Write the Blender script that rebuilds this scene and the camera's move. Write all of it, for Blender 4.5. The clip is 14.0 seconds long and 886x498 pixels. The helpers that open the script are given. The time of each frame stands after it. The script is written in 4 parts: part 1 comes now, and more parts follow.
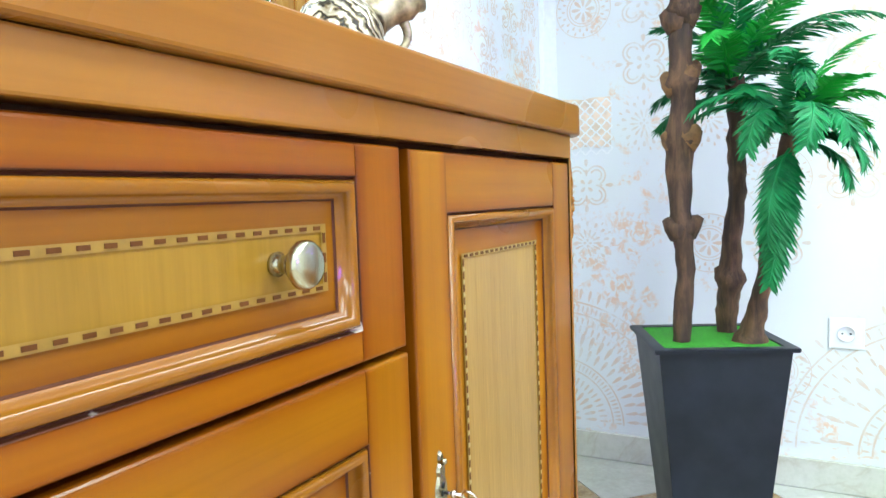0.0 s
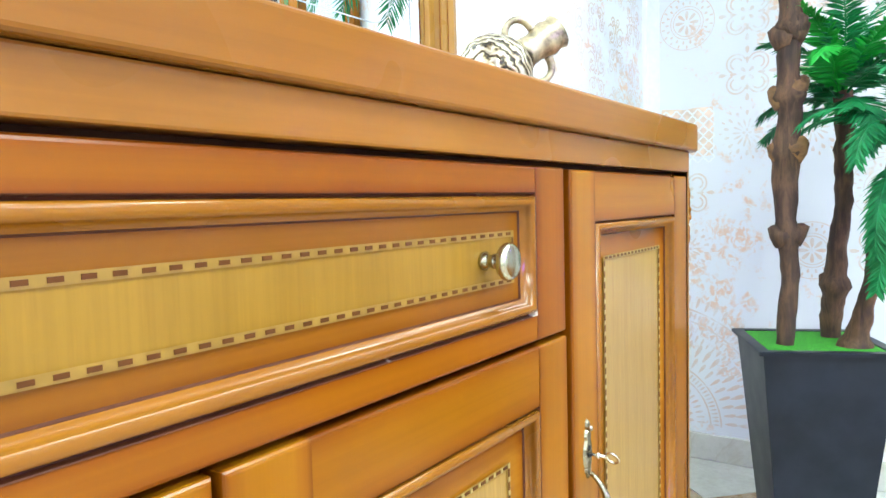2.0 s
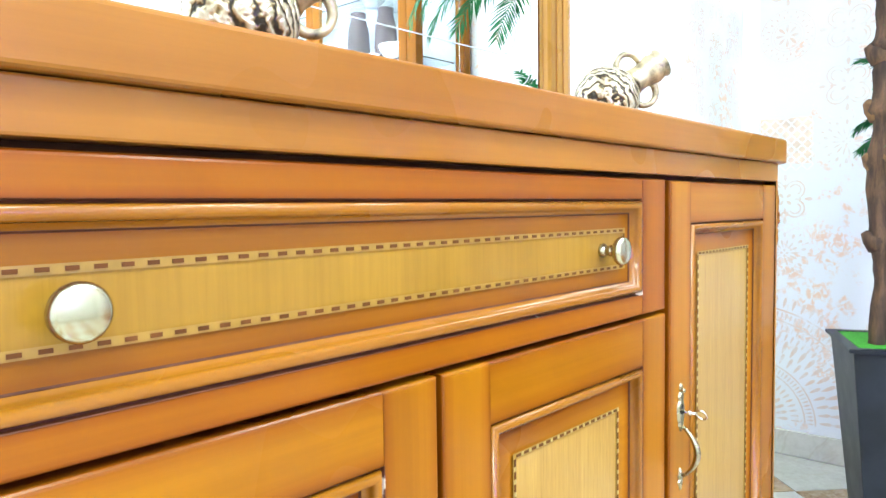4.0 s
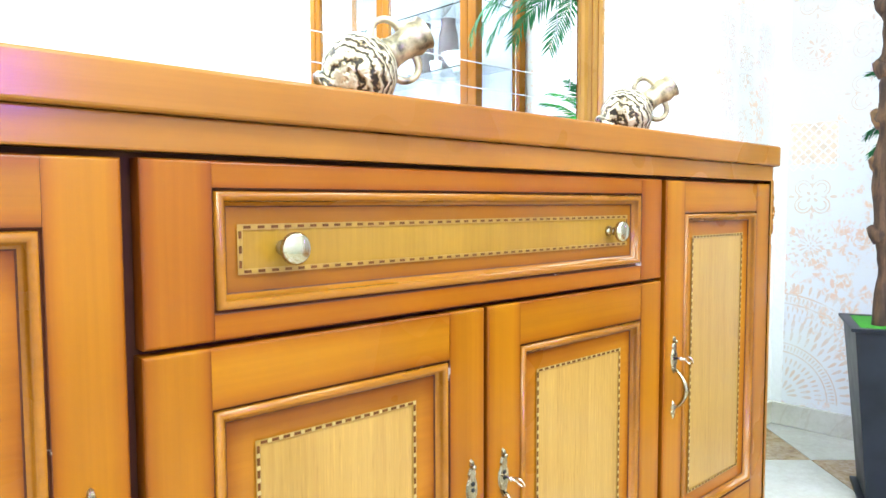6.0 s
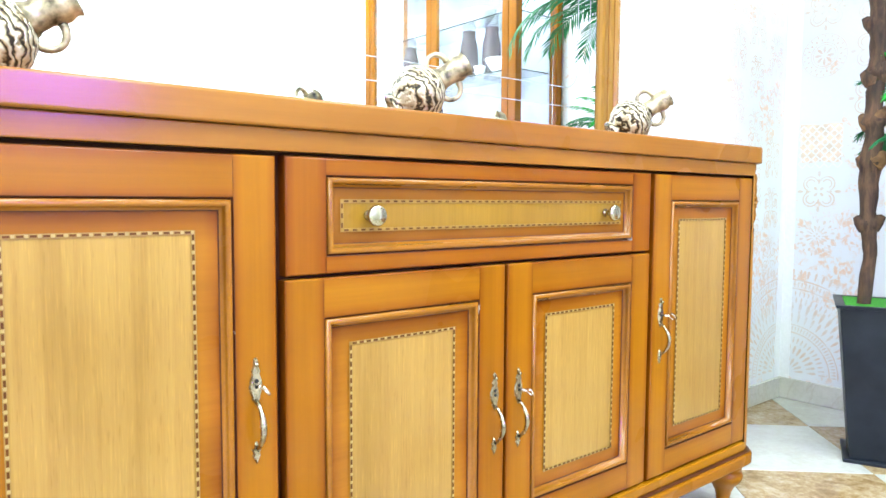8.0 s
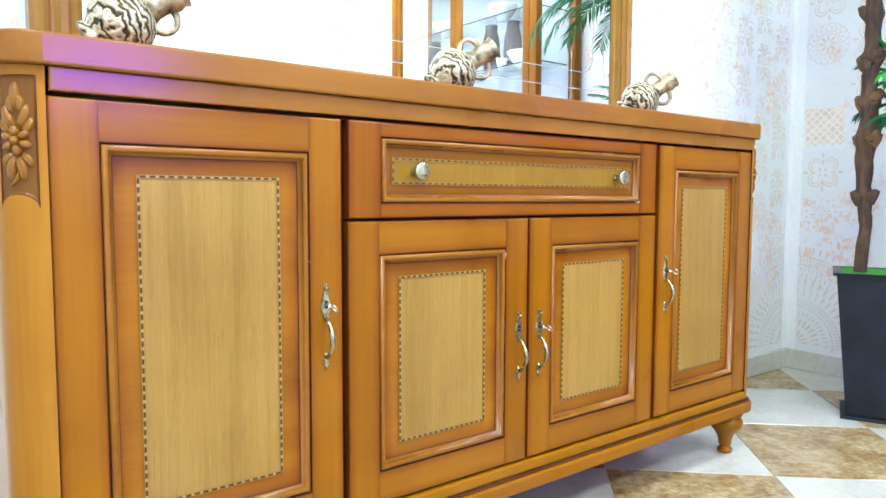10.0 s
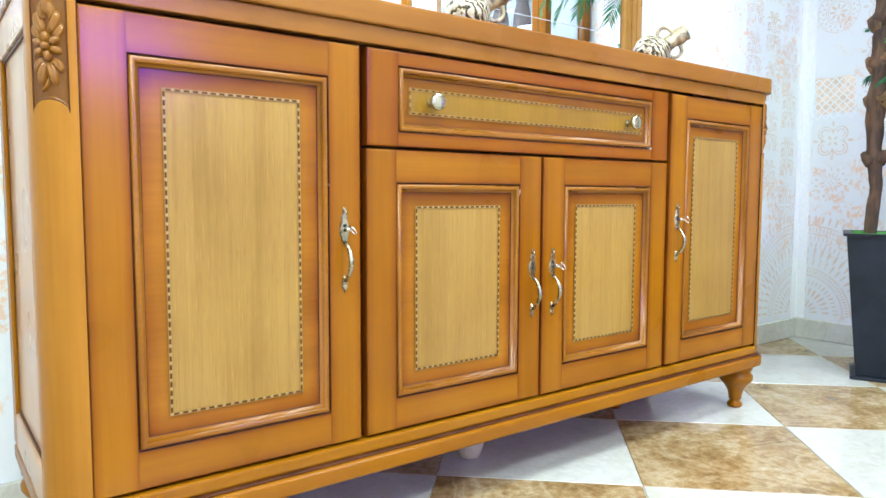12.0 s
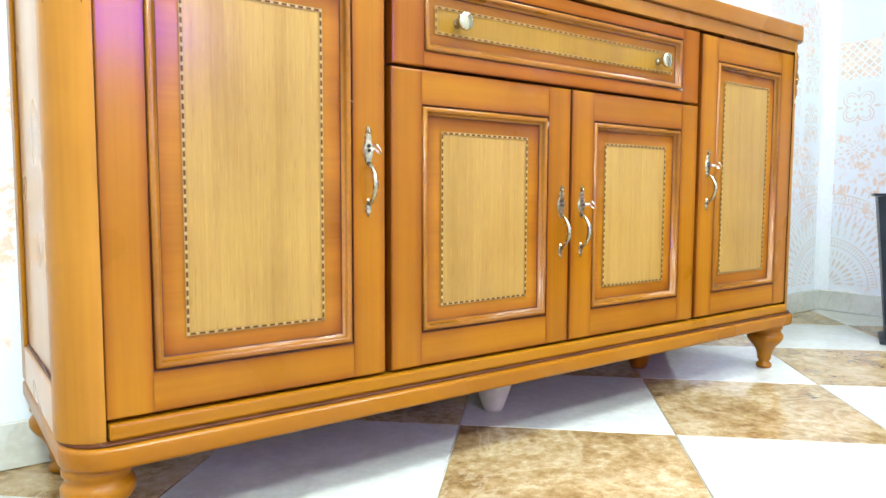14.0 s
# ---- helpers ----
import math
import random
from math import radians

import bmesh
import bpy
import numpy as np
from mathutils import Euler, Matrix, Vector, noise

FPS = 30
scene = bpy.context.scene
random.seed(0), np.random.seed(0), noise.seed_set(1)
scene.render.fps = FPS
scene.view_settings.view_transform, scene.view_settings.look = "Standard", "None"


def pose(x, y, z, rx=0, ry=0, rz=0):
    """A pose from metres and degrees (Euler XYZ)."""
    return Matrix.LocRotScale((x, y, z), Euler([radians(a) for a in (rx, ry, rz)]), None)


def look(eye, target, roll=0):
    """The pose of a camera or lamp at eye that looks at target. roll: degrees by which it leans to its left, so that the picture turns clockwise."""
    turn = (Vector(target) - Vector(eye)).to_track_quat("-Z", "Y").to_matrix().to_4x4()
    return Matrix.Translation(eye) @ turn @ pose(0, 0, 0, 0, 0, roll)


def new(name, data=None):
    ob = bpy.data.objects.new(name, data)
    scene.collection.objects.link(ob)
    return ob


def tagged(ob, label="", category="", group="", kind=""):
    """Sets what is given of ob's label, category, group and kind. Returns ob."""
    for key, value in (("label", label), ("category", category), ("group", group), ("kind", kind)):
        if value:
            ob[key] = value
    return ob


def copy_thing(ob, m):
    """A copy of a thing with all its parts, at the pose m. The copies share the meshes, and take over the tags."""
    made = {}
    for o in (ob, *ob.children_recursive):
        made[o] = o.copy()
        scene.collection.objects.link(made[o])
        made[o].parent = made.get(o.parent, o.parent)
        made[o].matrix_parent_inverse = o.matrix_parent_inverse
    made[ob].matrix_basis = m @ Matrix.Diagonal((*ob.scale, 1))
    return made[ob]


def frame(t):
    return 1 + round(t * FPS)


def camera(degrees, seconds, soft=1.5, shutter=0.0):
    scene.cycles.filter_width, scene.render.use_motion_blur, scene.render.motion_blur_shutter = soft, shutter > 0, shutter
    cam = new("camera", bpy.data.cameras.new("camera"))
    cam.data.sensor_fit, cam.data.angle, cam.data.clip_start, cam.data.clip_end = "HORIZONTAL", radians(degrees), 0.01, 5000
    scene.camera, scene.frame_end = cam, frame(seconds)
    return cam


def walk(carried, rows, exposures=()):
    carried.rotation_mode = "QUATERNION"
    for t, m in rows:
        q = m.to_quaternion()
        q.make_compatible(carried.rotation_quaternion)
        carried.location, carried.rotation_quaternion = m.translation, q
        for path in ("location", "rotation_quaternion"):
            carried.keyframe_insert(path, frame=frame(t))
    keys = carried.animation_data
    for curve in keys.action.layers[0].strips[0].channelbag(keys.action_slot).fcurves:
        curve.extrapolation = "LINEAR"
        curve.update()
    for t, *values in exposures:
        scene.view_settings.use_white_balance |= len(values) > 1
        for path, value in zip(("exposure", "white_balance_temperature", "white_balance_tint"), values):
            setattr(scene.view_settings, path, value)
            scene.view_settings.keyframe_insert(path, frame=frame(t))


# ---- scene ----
cam = camera(65.1, 14.0)
PATH = [
    (0, (-0.064, -0.315, 0.832), (1.692, 0.631, 0.689), -2.0),
    (0.5, (-0.101, -0.311, 0.835), (1.629, 0.682, 0.698), -2.0),
    (1, (-0.14, -0.309, 0.841), (1.565, 0.728, 0.708), -1.9),
    (1.5, (-0.183, -0.312, 0.843), (1.491, 0.776, 0.713), -1.8),
    (2, (-0.226, -0.315, 0.843), (1.412, 0.825, 0.714), -1.5),
    (2.5, (-0.272, -0.324, 0.844), (1.327, 0.871, 0.721), -1.3),
    (3, (-0.319, -0.342, 0.846), (1.24, 0.905, 0.725), -1.2),
    (3.5, (-0.37, -0.367, 0.845), (1.146, 0.932, 0.727), -1.0),
    (6, (-0.646, -0.621, 0.836), (0.714, 0.839, 0.707), -0.2),
    (6.5, (-0.697, -0.695, 0.834), (0.637, 0.789, 0.7), -0.0),
    (7, (-0.754, -0.771, 0.833), (0.554, 0.736, 0.698), -0.0),
    (7.5, (-0.813, -0.838, 0.827), (0.471, 0.69, 0.689), 0.1),
    (8, (-0.87, -0.892, 0.817), (0.393, 0.652, 0.676), 0.3),
    (10.5, (-1.046, -1.06, 0.718), (0.168, 0.522, 0.569), 0.1),
    (11, (-1.056, -1.064, 0.687), (0.154, 0.521, 0.535), 0.1),
    (11.5, (-1.06, -1.064, 0.654), (0.147, 0.523, 0.5), 0.2),
    (12, (-1.059, -1.057, 0.623), (0.146, 0.532, 0.468), 0.2),
    (12.5, (-1.056, -1.043, 0.592), (0.146, 0.547, 0.437), 0.3),
    (13, (-1.056, -1.025, 0.556), (0.142, 0.568, 0.401), 0.2),
    (13.5, (-1.056, -1.007, 0.523), (0.14, 0.589, 0.365), 0.4),
    (14, (-1.057, -0.994, 0.493), (0.133, 0.605, 0.335), 0.2),
]
EXPOSURES = [(0, 0.0, 6080, 2.5), (2.5, 0.24, 6120, 3.5), (3.5, 0.39, 6150, 4), (6, 0.40, 6200, 4.5), (8, 0.33, 6200, 5), (10.5, -0.17, 6150, 6), (12, -0.02, 6150, 6), (14, 0.28, 6150, 6)]
walk(cam, [(t, look(eye, target, roll)) for t, eye, target, roll in PATH], EXPOSURES)

# ---- light ----
XL, XR, YF, YB, ZC = -2.6, 2.05, -3.4, 0.44, 2.75   # the room: left, right, opposite wall, back wall, ceiling
world = bpy.data.worlds.new("world")
scene.world = world
world.use_nodes = True
world.node_tree.nodes["Background"].inputs[0].default_value = (0.8, 0.88, 1.0, 1)
world.node_tree.nodes["Background"].inputs[1].default_value = 0.3


def area_lamp(name, m, sx, sy, watts, colour):
    d = bpy.data.lights.new(name, "AREA")
    d.shape, d.size, d.size_y, d.energy, d.color = "RECTANGLE", sx, sy, watts, colour
    ob = new(name, d)
    ob.matrix_world = m
    return ob


LAMP_SPOTS = [(x, y) for x in (-1.5, 0.0, 1.3) for y in (-1.0, -2.4)]
for x, y in LAMP_SPOTS:
    area_lamp("ceiling_panel_light", pose(x, y, ZC - 0.05), 0.58, 0.58, 45 if x < -1 else (27 if x < 1 else 26), (0.86, 1.0, 0.95))
VLX, VLZ = -0.14, 1.47


# ---- materials ----
def mat(name):
    m = bpy.data.materials.new(name)
    m.use_nodes = True
    return m, m.node_tree.nodes, m.node_tree.links, m.node_tree.nodes["Principled BSDF"]


def coords(n, l, scale, kind="Object", shift=True):
    """Object coordinates, scaled, and moved by a random step from piece to piece."""
    tc, mp = n.new("ShaderNodeTexCoord"), n.new("ShaderNodeMapping")
    mp.inputs["Scale"].default_value = scale
    l.new(tc.outputs[kind], mp.inputs["Vector"])
    if shift:
        oi, mu = n.new("ShaderNodeObjectInfo"), n.new("ShaderNodeMath")
        mu.operation, mu.inputs[1].default_value = "MULTIPLY", 37.0
        l.new(oi.outputs["Random"], mu.inputs[0])
        l.new(mu.outputs[0], mp.inputs["Location"])
    return mp.outputs[0]


def noise_tex(n, l, vec, scale, detail=4, rough=0.55, dist=0.0):
    t = n.new("ShaderNodeTexNoise")
    t.inputs["Scale"].default_value, t.inputs["Detail"].default_value = scale, detail
    t.inputs["Roughness"].default_value, t.inputs["Distortion"].default_value = rough, dist
    l.new(vec, t.inputs["Vector"])
    return t.outputs[0]


def ramp(n, l, fac, stops):
    r = n.new("ShaderNodeValToRGB")
    while len(r.color_ramp.elements) < len(stops):
        r.color_ramp.elements.new(0.5)
    for e, (p, c) in zip(r.color_ramp.elements, stops):
        e.position, e.color = p, (*c, 1) if len(c) == 3 else c
    l.new(fac, r.inputs[0])
    return r.outputs[0]


def mix(n, l, a, b, fac, mode="MIX"):
    m = n.new("ShaderNodeMix")
    m.data_type, m.blend_type = "RGBA", mode
    for sock, v in ((m.inputs[0], fac), (m.inputs[6], a), (m.inputs[7], b)):
        if isinstance(v, bpy.types.NodeSocket):
            l.new(v, sock)
        elif isinstance(v, tuple):
            sock.default_value = (*v, 1)
        else:
            sock.default_value = v
    return m.outputs[2]


def bump(n, l, height, p, strength, dist=0.002):
    b = n.new("ShaderNodeBump")
    b.inputs["Strength"].default_value, b.inputs["Distance"].default_value = strength, dist
    l.new(height, b.inputs["Height"])
    l.new(b.outputs[0], p.inputs["Normal"])


def wood(name, axis, dark, mid, light, rough=0.3, coat=0.34, fine=1.0, glaze_shade="", reach=0.16, deep=0.9):
    """Lacquered wood with its grain along one axis. Along chosen axes, glaze and edge shade darken the colour towards
    the ends.
    """
    m, n, l, p = mat(name)
    long, wide = [9.0] * 3, [160.0 * fine] * 3
    k = "xyz".index(axis)
    long[k], wide[k] = 0.7, 3.5
    big = noise_tex(n, l, coords(n, l, long), 1.0, 4, 0.5, 0.5)
    small = noise_tex(n, l, coords(n, l, wide), 1.0, 3, 0.6)
    knots = noise_tex(n, l, coords(n, l, (4, 4, 4)), 1.0, 2)
    c = ramp(n, l, big, [(0.24, dark), (0.5, mid), (0.78, light)])
    c = mix(n, l, c, ramp(n, l, small, [(0.3, (0.80, 0.75, 0.70)), (0.6, (1, 1, 1))]), 0.4, "MULTIPLY")
    c = mix(n, l, c, ramp(n, l, knots, [(0.35, (0.86, 0.8, 0.74)), (0.65, (1.05, 1.05, 1.05))]), 0.7, "MULTIPLY")
    # Ends darkened: antique glaze, with the moulding's shade put into the colour.
    for ax in glaze_shade:
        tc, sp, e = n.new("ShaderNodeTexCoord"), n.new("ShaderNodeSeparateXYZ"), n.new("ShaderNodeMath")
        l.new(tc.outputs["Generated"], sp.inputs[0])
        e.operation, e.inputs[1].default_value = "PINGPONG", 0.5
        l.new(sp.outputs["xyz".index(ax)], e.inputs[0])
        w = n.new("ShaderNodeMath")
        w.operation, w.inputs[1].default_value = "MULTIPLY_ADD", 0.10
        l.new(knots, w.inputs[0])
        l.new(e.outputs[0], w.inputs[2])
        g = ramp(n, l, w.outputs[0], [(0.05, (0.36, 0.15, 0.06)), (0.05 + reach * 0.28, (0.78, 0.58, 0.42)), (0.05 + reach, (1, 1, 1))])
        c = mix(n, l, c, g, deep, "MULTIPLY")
    if fine > 1.2:      # open pores and short rays of oak
        streak = [420.0] * 3
        streak[k] = 26.0
        pores = noise_tex(n, l, coords(n, l, streak), 1.0, 2, 0.5)
        c = mix(n, l, c, ramp(n, l, pores, [(0.28, (0.70, 0.64, 0.54)), (0.40, (1, 1, 1)), (0.56, (1, 1, 1)), (0.70, (1.32, 1.29, 1.20))]), 0.45 if fine > 1.5 else 0.15, "MULTIPLY")
        band = [62.0] * 3
        band[k] = 1.6
        bands = noise_tex(n, l, coords(n, l, band), 1.0, 3, 0.6, 0.7)
        c = mix(n, l, c, ramp(n, l, bands, [(0.34, (0.80, 0.74, 0.66)), (0.5, (1, 1, 1)), (0.68, (1.10, 1.09, 1.06))]), 0.4 if fine > 1.5 else 0.2, "MULTIPLY")
    l.new(c, p.inputs["Base Color"])
    p.inputs["Roughness"].default_value = rough
    p.inputs["Coat Weight"].default_value = coat
    p.inputs["Coat Roughness"].default_value = 0.19
    p.inputs["Specular IOR Level"].default_value = 0.06
    r2 = ramp(n, l, knots, [(0.3, (rough - 0.05,) * 3), (0.7, (rough + 0.1,) * 3)])
    l.new(r2, p.inputs["Roughness"])
    bump(n, l, small, p, 0.06, 0.001)
    return m


def plain(name, colour, rough=0.5, metal=0.0, var=0.12, scale=30.0, b=0.1):
    m, n, l, p = mat(name)
    f = noise_tex(n, l, coords(n, l, (scale,) * 3), 1.0, 5)
    lo, hi = tuple(c * (1 - var) for c in colour), tuple(min(1, c * (1 + var)) for c in colour)
    l.new(ramp(n, l, f, [(0.3, lo), (0.7, hi)]), p.inputs["Base Color"])
    l.new(ramp(n, l, f, [(0.2, (max(0.02, rough - 0.08),) * 3), (0.8, (rough + 0.08,) * 3)]), p.inputs["Roughness"])
    p.inputs["Metallic"].default_value = metal
    bump(n, l, f, p, b)
    if max(colour) < 0.1:
        p.inputs["Specular IOR Level"].default_value = 0.12
    return m


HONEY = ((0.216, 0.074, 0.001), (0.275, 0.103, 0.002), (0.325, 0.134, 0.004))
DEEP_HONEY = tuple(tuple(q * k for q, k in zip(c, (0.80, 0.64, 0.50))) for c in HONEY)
wood_z = wood("honey_cherry_upright", "z", *HONEY)
wood_x = wood("honey_cherry_level", "x", *HONEY)
top_wood = wood("redder_cherry_top", "x", (0.212, 0.079, 0.008), (0.254, 0.101, 0.012), (0.290, 0.123, 0.018), 0.28, 0.45)
wood_y = wood("honey_cherry_side", "y", *HONEY)
stile_wood = wood("honey_cherry_stile", "z", *HONEY, glaze_shade="x", reach=0.24, deep=0.75)
rail_wood = wood("honey_cherry_rail", "x", *HONEY, glaze_shade="z", reach=0.30, deep=0.75)
deep_stile = wood("deep_cherry_stile", "z", *DEEP_HONEY, glaze_shade="x", reach=0.24, deep=0.75)
deep_rail = wood("deep_cherry_rail", "x", *DEEP_HONEY, glaze_shade="z", reach=0.30, deep=0.75)
deep_wood = wood("deep_cherry", "z", *DEEP_HONEY)
post_wood = wood("pale_cherry_post", "z", (0.275, 0.110, 0.009), (0.335, 0.145, 0.016), (0.385, 0.180, 0.027), 0.36, 0.12, 0.7)
# Sunk ground: glaze, and shade between the petals, darkened into its colour.
carving_ground = wood("glaze_shade_carving_ground", "z", (0.115, 0.042, 0.004), (0.150, 0.058, 0.006), (0.185, 0.075, 0.010), 0.28, 0.4)
carving_wood = wood("carved_cherry", "z", (0.19, 0.074, 0.008), (0.25, 0.104, 0.012), (0.30, 0.135, 0.020), 0.24, 0.6)
frame_wood = wood("mirror_frame_wood", "z", (0.24, 0.12, 0.018), (0.31, 0.165, 0.032), (0.37, 0.21, 0.05), 0.26, 0.4)
stain_z = wood("stained_cherry", "x", (0.225, 0.080, 0.004), (0.292, 0.112, 0.006), (0.335, 0.140, 0.010), glaze_shade="xz", reach=0.085, deep=0.8)
stain_deep = wood("stained_cherry_drawer", "x", (0.185, 0.062, 0.003), (0.240, 0.086, 0.005), (0.275, 0.106, 0.009), glaze_shade="z", reach=0.13, deep=0.75)
bead_wood = wood("moulding_cherry", "x", (0.19, 0.067, 0.003), (0.245, 0.092, 0.005), (0.288, 0.118, 0.009), 0.24, 0.6)
veneer = wood("oak_veneer", "z", (0.260, 0.150, 0.030), (0.314, 0.188, 0.044), (0.350, 0.218, 0.056), 0.32, 0.5, 2.0)
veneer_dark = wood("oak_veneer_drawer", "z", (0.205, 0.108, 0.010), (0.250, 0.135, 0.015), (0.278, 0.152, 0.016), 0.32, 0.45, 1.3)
KNOBS = (-0.289, 0.285)     # along the drawer


def make_glaze():
    """Dark glaze in the grooves, chipped to pale primer in a few places."""
    m, n, l, p = mat("dark_glaze")
    v = coords(n, l, (1, 1, 1))
    f = noise_tex(n, l, v, 30, 4)
    chips = ramp(n, l, mix(n, l, noise_tex(n, l, v, 9.0, 2), noise_tex(n, l, v, 70.0, 3), 0.35), [(0.655, (0, 0, 0)), (0.675, (1, 1, 1))])
    c = ramp(n, l, f, [(0.3, (0.050, 0.014, 0.005)), (0.7, (0.095, 0.028, 0.009))])
    l.new(mix(n, l, c, (0.50, 0.42, 0.36), chips), p.inputs["Base Color"])
    p.inputs["Roughness"].default_value, p.inputs["Specular IOR Level"].default_value = 0.45, 0.15
    return m


glaze = make_glaze()
dash_dark = plain("dark_inlay", (0.090, 0.031, 0.007), 0.5, 0, 0.3)
dash_pale = plain("pale_inlay", (0.235, 0.130, 0.015), 0.4, 0, 0.15, 80)
dash_bright = plain("bright_inlay", (0.33, 0.235, 0.080), 0.4, 0, 0.15, 80)
# Near-black: the shade inside the gaps is put into the wood colour.
shade_wood = plain("carcass_gap_shade", (0.050, 0.016, 0.008), 0.6)
# Paler than the fronts: the white wall's reflection is put into its colour.
side_wood = wood("side_wood_pale_reflection", "z", (0.40, 0.235, 0.125), (0.47, 0.295, 0.17), (0.53, 0.345, 0.21), 0.28, 0.4)
side_wood.node_tree.nodes["Principled BSDF"].inputs["Coat Roughness"].default_value = 0.10
pewter = plain("worn_pewter_brass", (0.36, 0.33, 0.24), 0.26, 1.0, 0.35, 70, 0.15)
knob_metal = plain("brushed_nickel_brass", (0.47, 0.45, 0.33), 0.20, 1.0, 0.10, 40, 0.01)
key_metal = plain("bright_key_steel", (0.72, 0.68, 0.62), 0.2, 1.0, 0.15, 200)
white_paint = plain("white_ceiling_paint", (0.82, 0.83, 0.84), 0.8, 0, 0.03, 8)
plastic_white = plain("white_plastic", (0.78, 0.80, 0.82), 0.35, 0, 0.03)
dark_hole = plain("dark_hole", (0.02, 0.02, 0.02), 0.6)
pot_paint = plain("anthracite_pot", (0.012, 0.016, 0.024), 0.40, 0, 0.35, 12, 0.15)
pot_paint.node_tree.nodes["Principled BSDF"].inputs["Specular IOR Level"].default_value = 0.24
turf = plain("green_turf", (0.045, 0.30, 0.012), 0.85, 0, 0.5, 260, 0.8)
grout = plain("grout", (0.62, 0.60, 0.55), 0.8)


def emit(name, colour, power):
    m, n, l, p = mat(name)
    p.inputs["Emission Color"].default_value, p.inputs["Emission Strength"].default_value = (*colour, 1), power
    p.inputs["Base Color"].default_value = (*colour, 1)
    return m


panel_glow = emit("panel_glow", (0.95, 0.98, 1.0), 9.0)
violet_glow = emit("violet_glow", (0.25, 0.030, 1.0), 78.0)


def make_wall():
    m, n, l, p = mat("faded_ornament_plaster")
    v = coords(n, l, (1, 1, 1), "Object", False)
    broad = noise_tex(n, l, v, 2.6, 3)
    spots = noise_tex(n, l, v, 13.0, 6, 0.62, 0.6)
    flecks = noise_tex(n, l, v, 48.0, 4, 0.6, 0.8)
    a = ramp(n, l, mix(n, l, spots, broad, 0.42), [(0.505, (0, 0, 0)), (0.57, (1, 1, 1))])
    b = ramp(n, l, flecks, [(0.47, (0, 0, 0)), (0.58, (1, 1, 1))])
    k = mix(n, l, a, b, 1.0, "MULTIPLY")
    c = mix(n, l, (0.735, 0.765, 0.785), (0.745, 0.545, 0.40), k)
    thin = ramp(n, l, mix(n, l, flecks, broad, 0.3), [(0.60, (0, 0, 0)), (0.66, (0.35, 0.35, 0.35))])
    c = mix(n, l, c, (0.72, 0.60, 0.50), thin)
    l.new(c, p.inputs["Base Color"])
    p.inputs["Roughness"].default_value = 0.55
    bump(n, l, flecks, p, 0.15, 0.002)
    return m


wall_mat = make_wall()
def make_relief():
    m, n, l, p = mat("faded_printed_ornament")
    v = coords(n, l, (1, 1, 1), "Object", False)
    f = noise_tex(n, l, v, 42.0, 4, 0.6)
    g = noise_tex(n, l, v, 7.0, 3)
    c = ramp(n, l, mix(n, l, f, g, 0.45), [(0.37, (0.72, 0.735, 0.74)), (0.46, (0.68, 0.63, 0.58)), (0.62, (0.69, 0.535, 0.42))])
    l.new(c, p.inputs["Base Color"])
    p.inputs["Roughness"].default_value = 0.55
    return m


relief_mat = make_relief()
white_line = plain("white_ornament_line", (0.80, 0.82, 0.83), 0.5, 0, 0.04, 60, 0.2)
peach_mat = plain("faded_peach_ground", (0.77, 0.63, 0.51), 0.6, 0, 0.16, 26, 0.3)


def tile_mat(name, stops, vein):
    m, n, l, p = mat(name)
    v = coords(n, l, (1, 1, 1))
    a = noise_tex(n, l, v, 6.5, 8, 0.66, 0.25)
    f = noise_tex(n, l, v, 46.0, 7, 0.72, 0.2)
    c = ramp(n, l, mix(n, l, a, f, 0.48), stops)
    w = ramp(n, l, noise_tex(n, l, v, 3.0, 10, 0.6, 1.5), [(0.47, (0, 0, 0)), (0.5, (0.6, 0.6, 0.6)), (0.53, (0, 0, 0))])
    l.new(mix(n, l, c, vein, w), p.inputs["Base Color"])
    p.inputs["Roughness"].default_value = 0.09
    p.inputs["Specular IOR Level"].default_value = 0.6
    return m


tile_white = tile_mat("cream_marble_tile", [(0.34, (0.43, 0.420, 0.365)), (0.5, (0.52, 0.520, 0.465)), (0.66, (0.60, 0.605, 0.56))], (0.50, 0.475, 0.405))
tile_brown = tile_mat("tan_marble_tile", [(0.37, (0.17, 0.098, 0.032)), (0.46, (0.29, 0.185, 0.080)), (0.53, (0.38, 0.270, 0.138)), (0.63, (0.55, 0.46, 0.32))], (0.46, 0.36, 0.22))
skirt_mat = tile_mat("grey_green_marble", [(0.3, (0.46, 0.47, 0.40)), (0.5, (0.58, 0.58, 0.51)), (0.7, (0.66, 0.66, 0.60))], (0.48, 0.45, 0.36))


def glass_mat(name, tint=(0.93, 0.97, 0.96)):
    m, n, l, p = mat(name)
    p.inputs["Base Color"].default_value = (*tint, 1)
    p.inputs["Transmission Weight"].default_value, p.inputs["Roughness"].default_value, p.inputs["IOR"].default_value = 1.0, 0.0, 1.45
    return m


glass = glass_mat("clear_glass")
m_, n_, l_, p_ = mat("silvered_mirror")
p_.inputs["Base Color"].default_value, p_.inputs["Metallic"].default_value, p_.inputs["Roughness"].default_value = (0.93, 0.95, 0.95, 1), 1.0, 0.005
mirror_mat = m_
etched = plain("etched_mirror_line", (0.46, 0.49, 0.52), 0.5, 0.3, 0.15, 60)


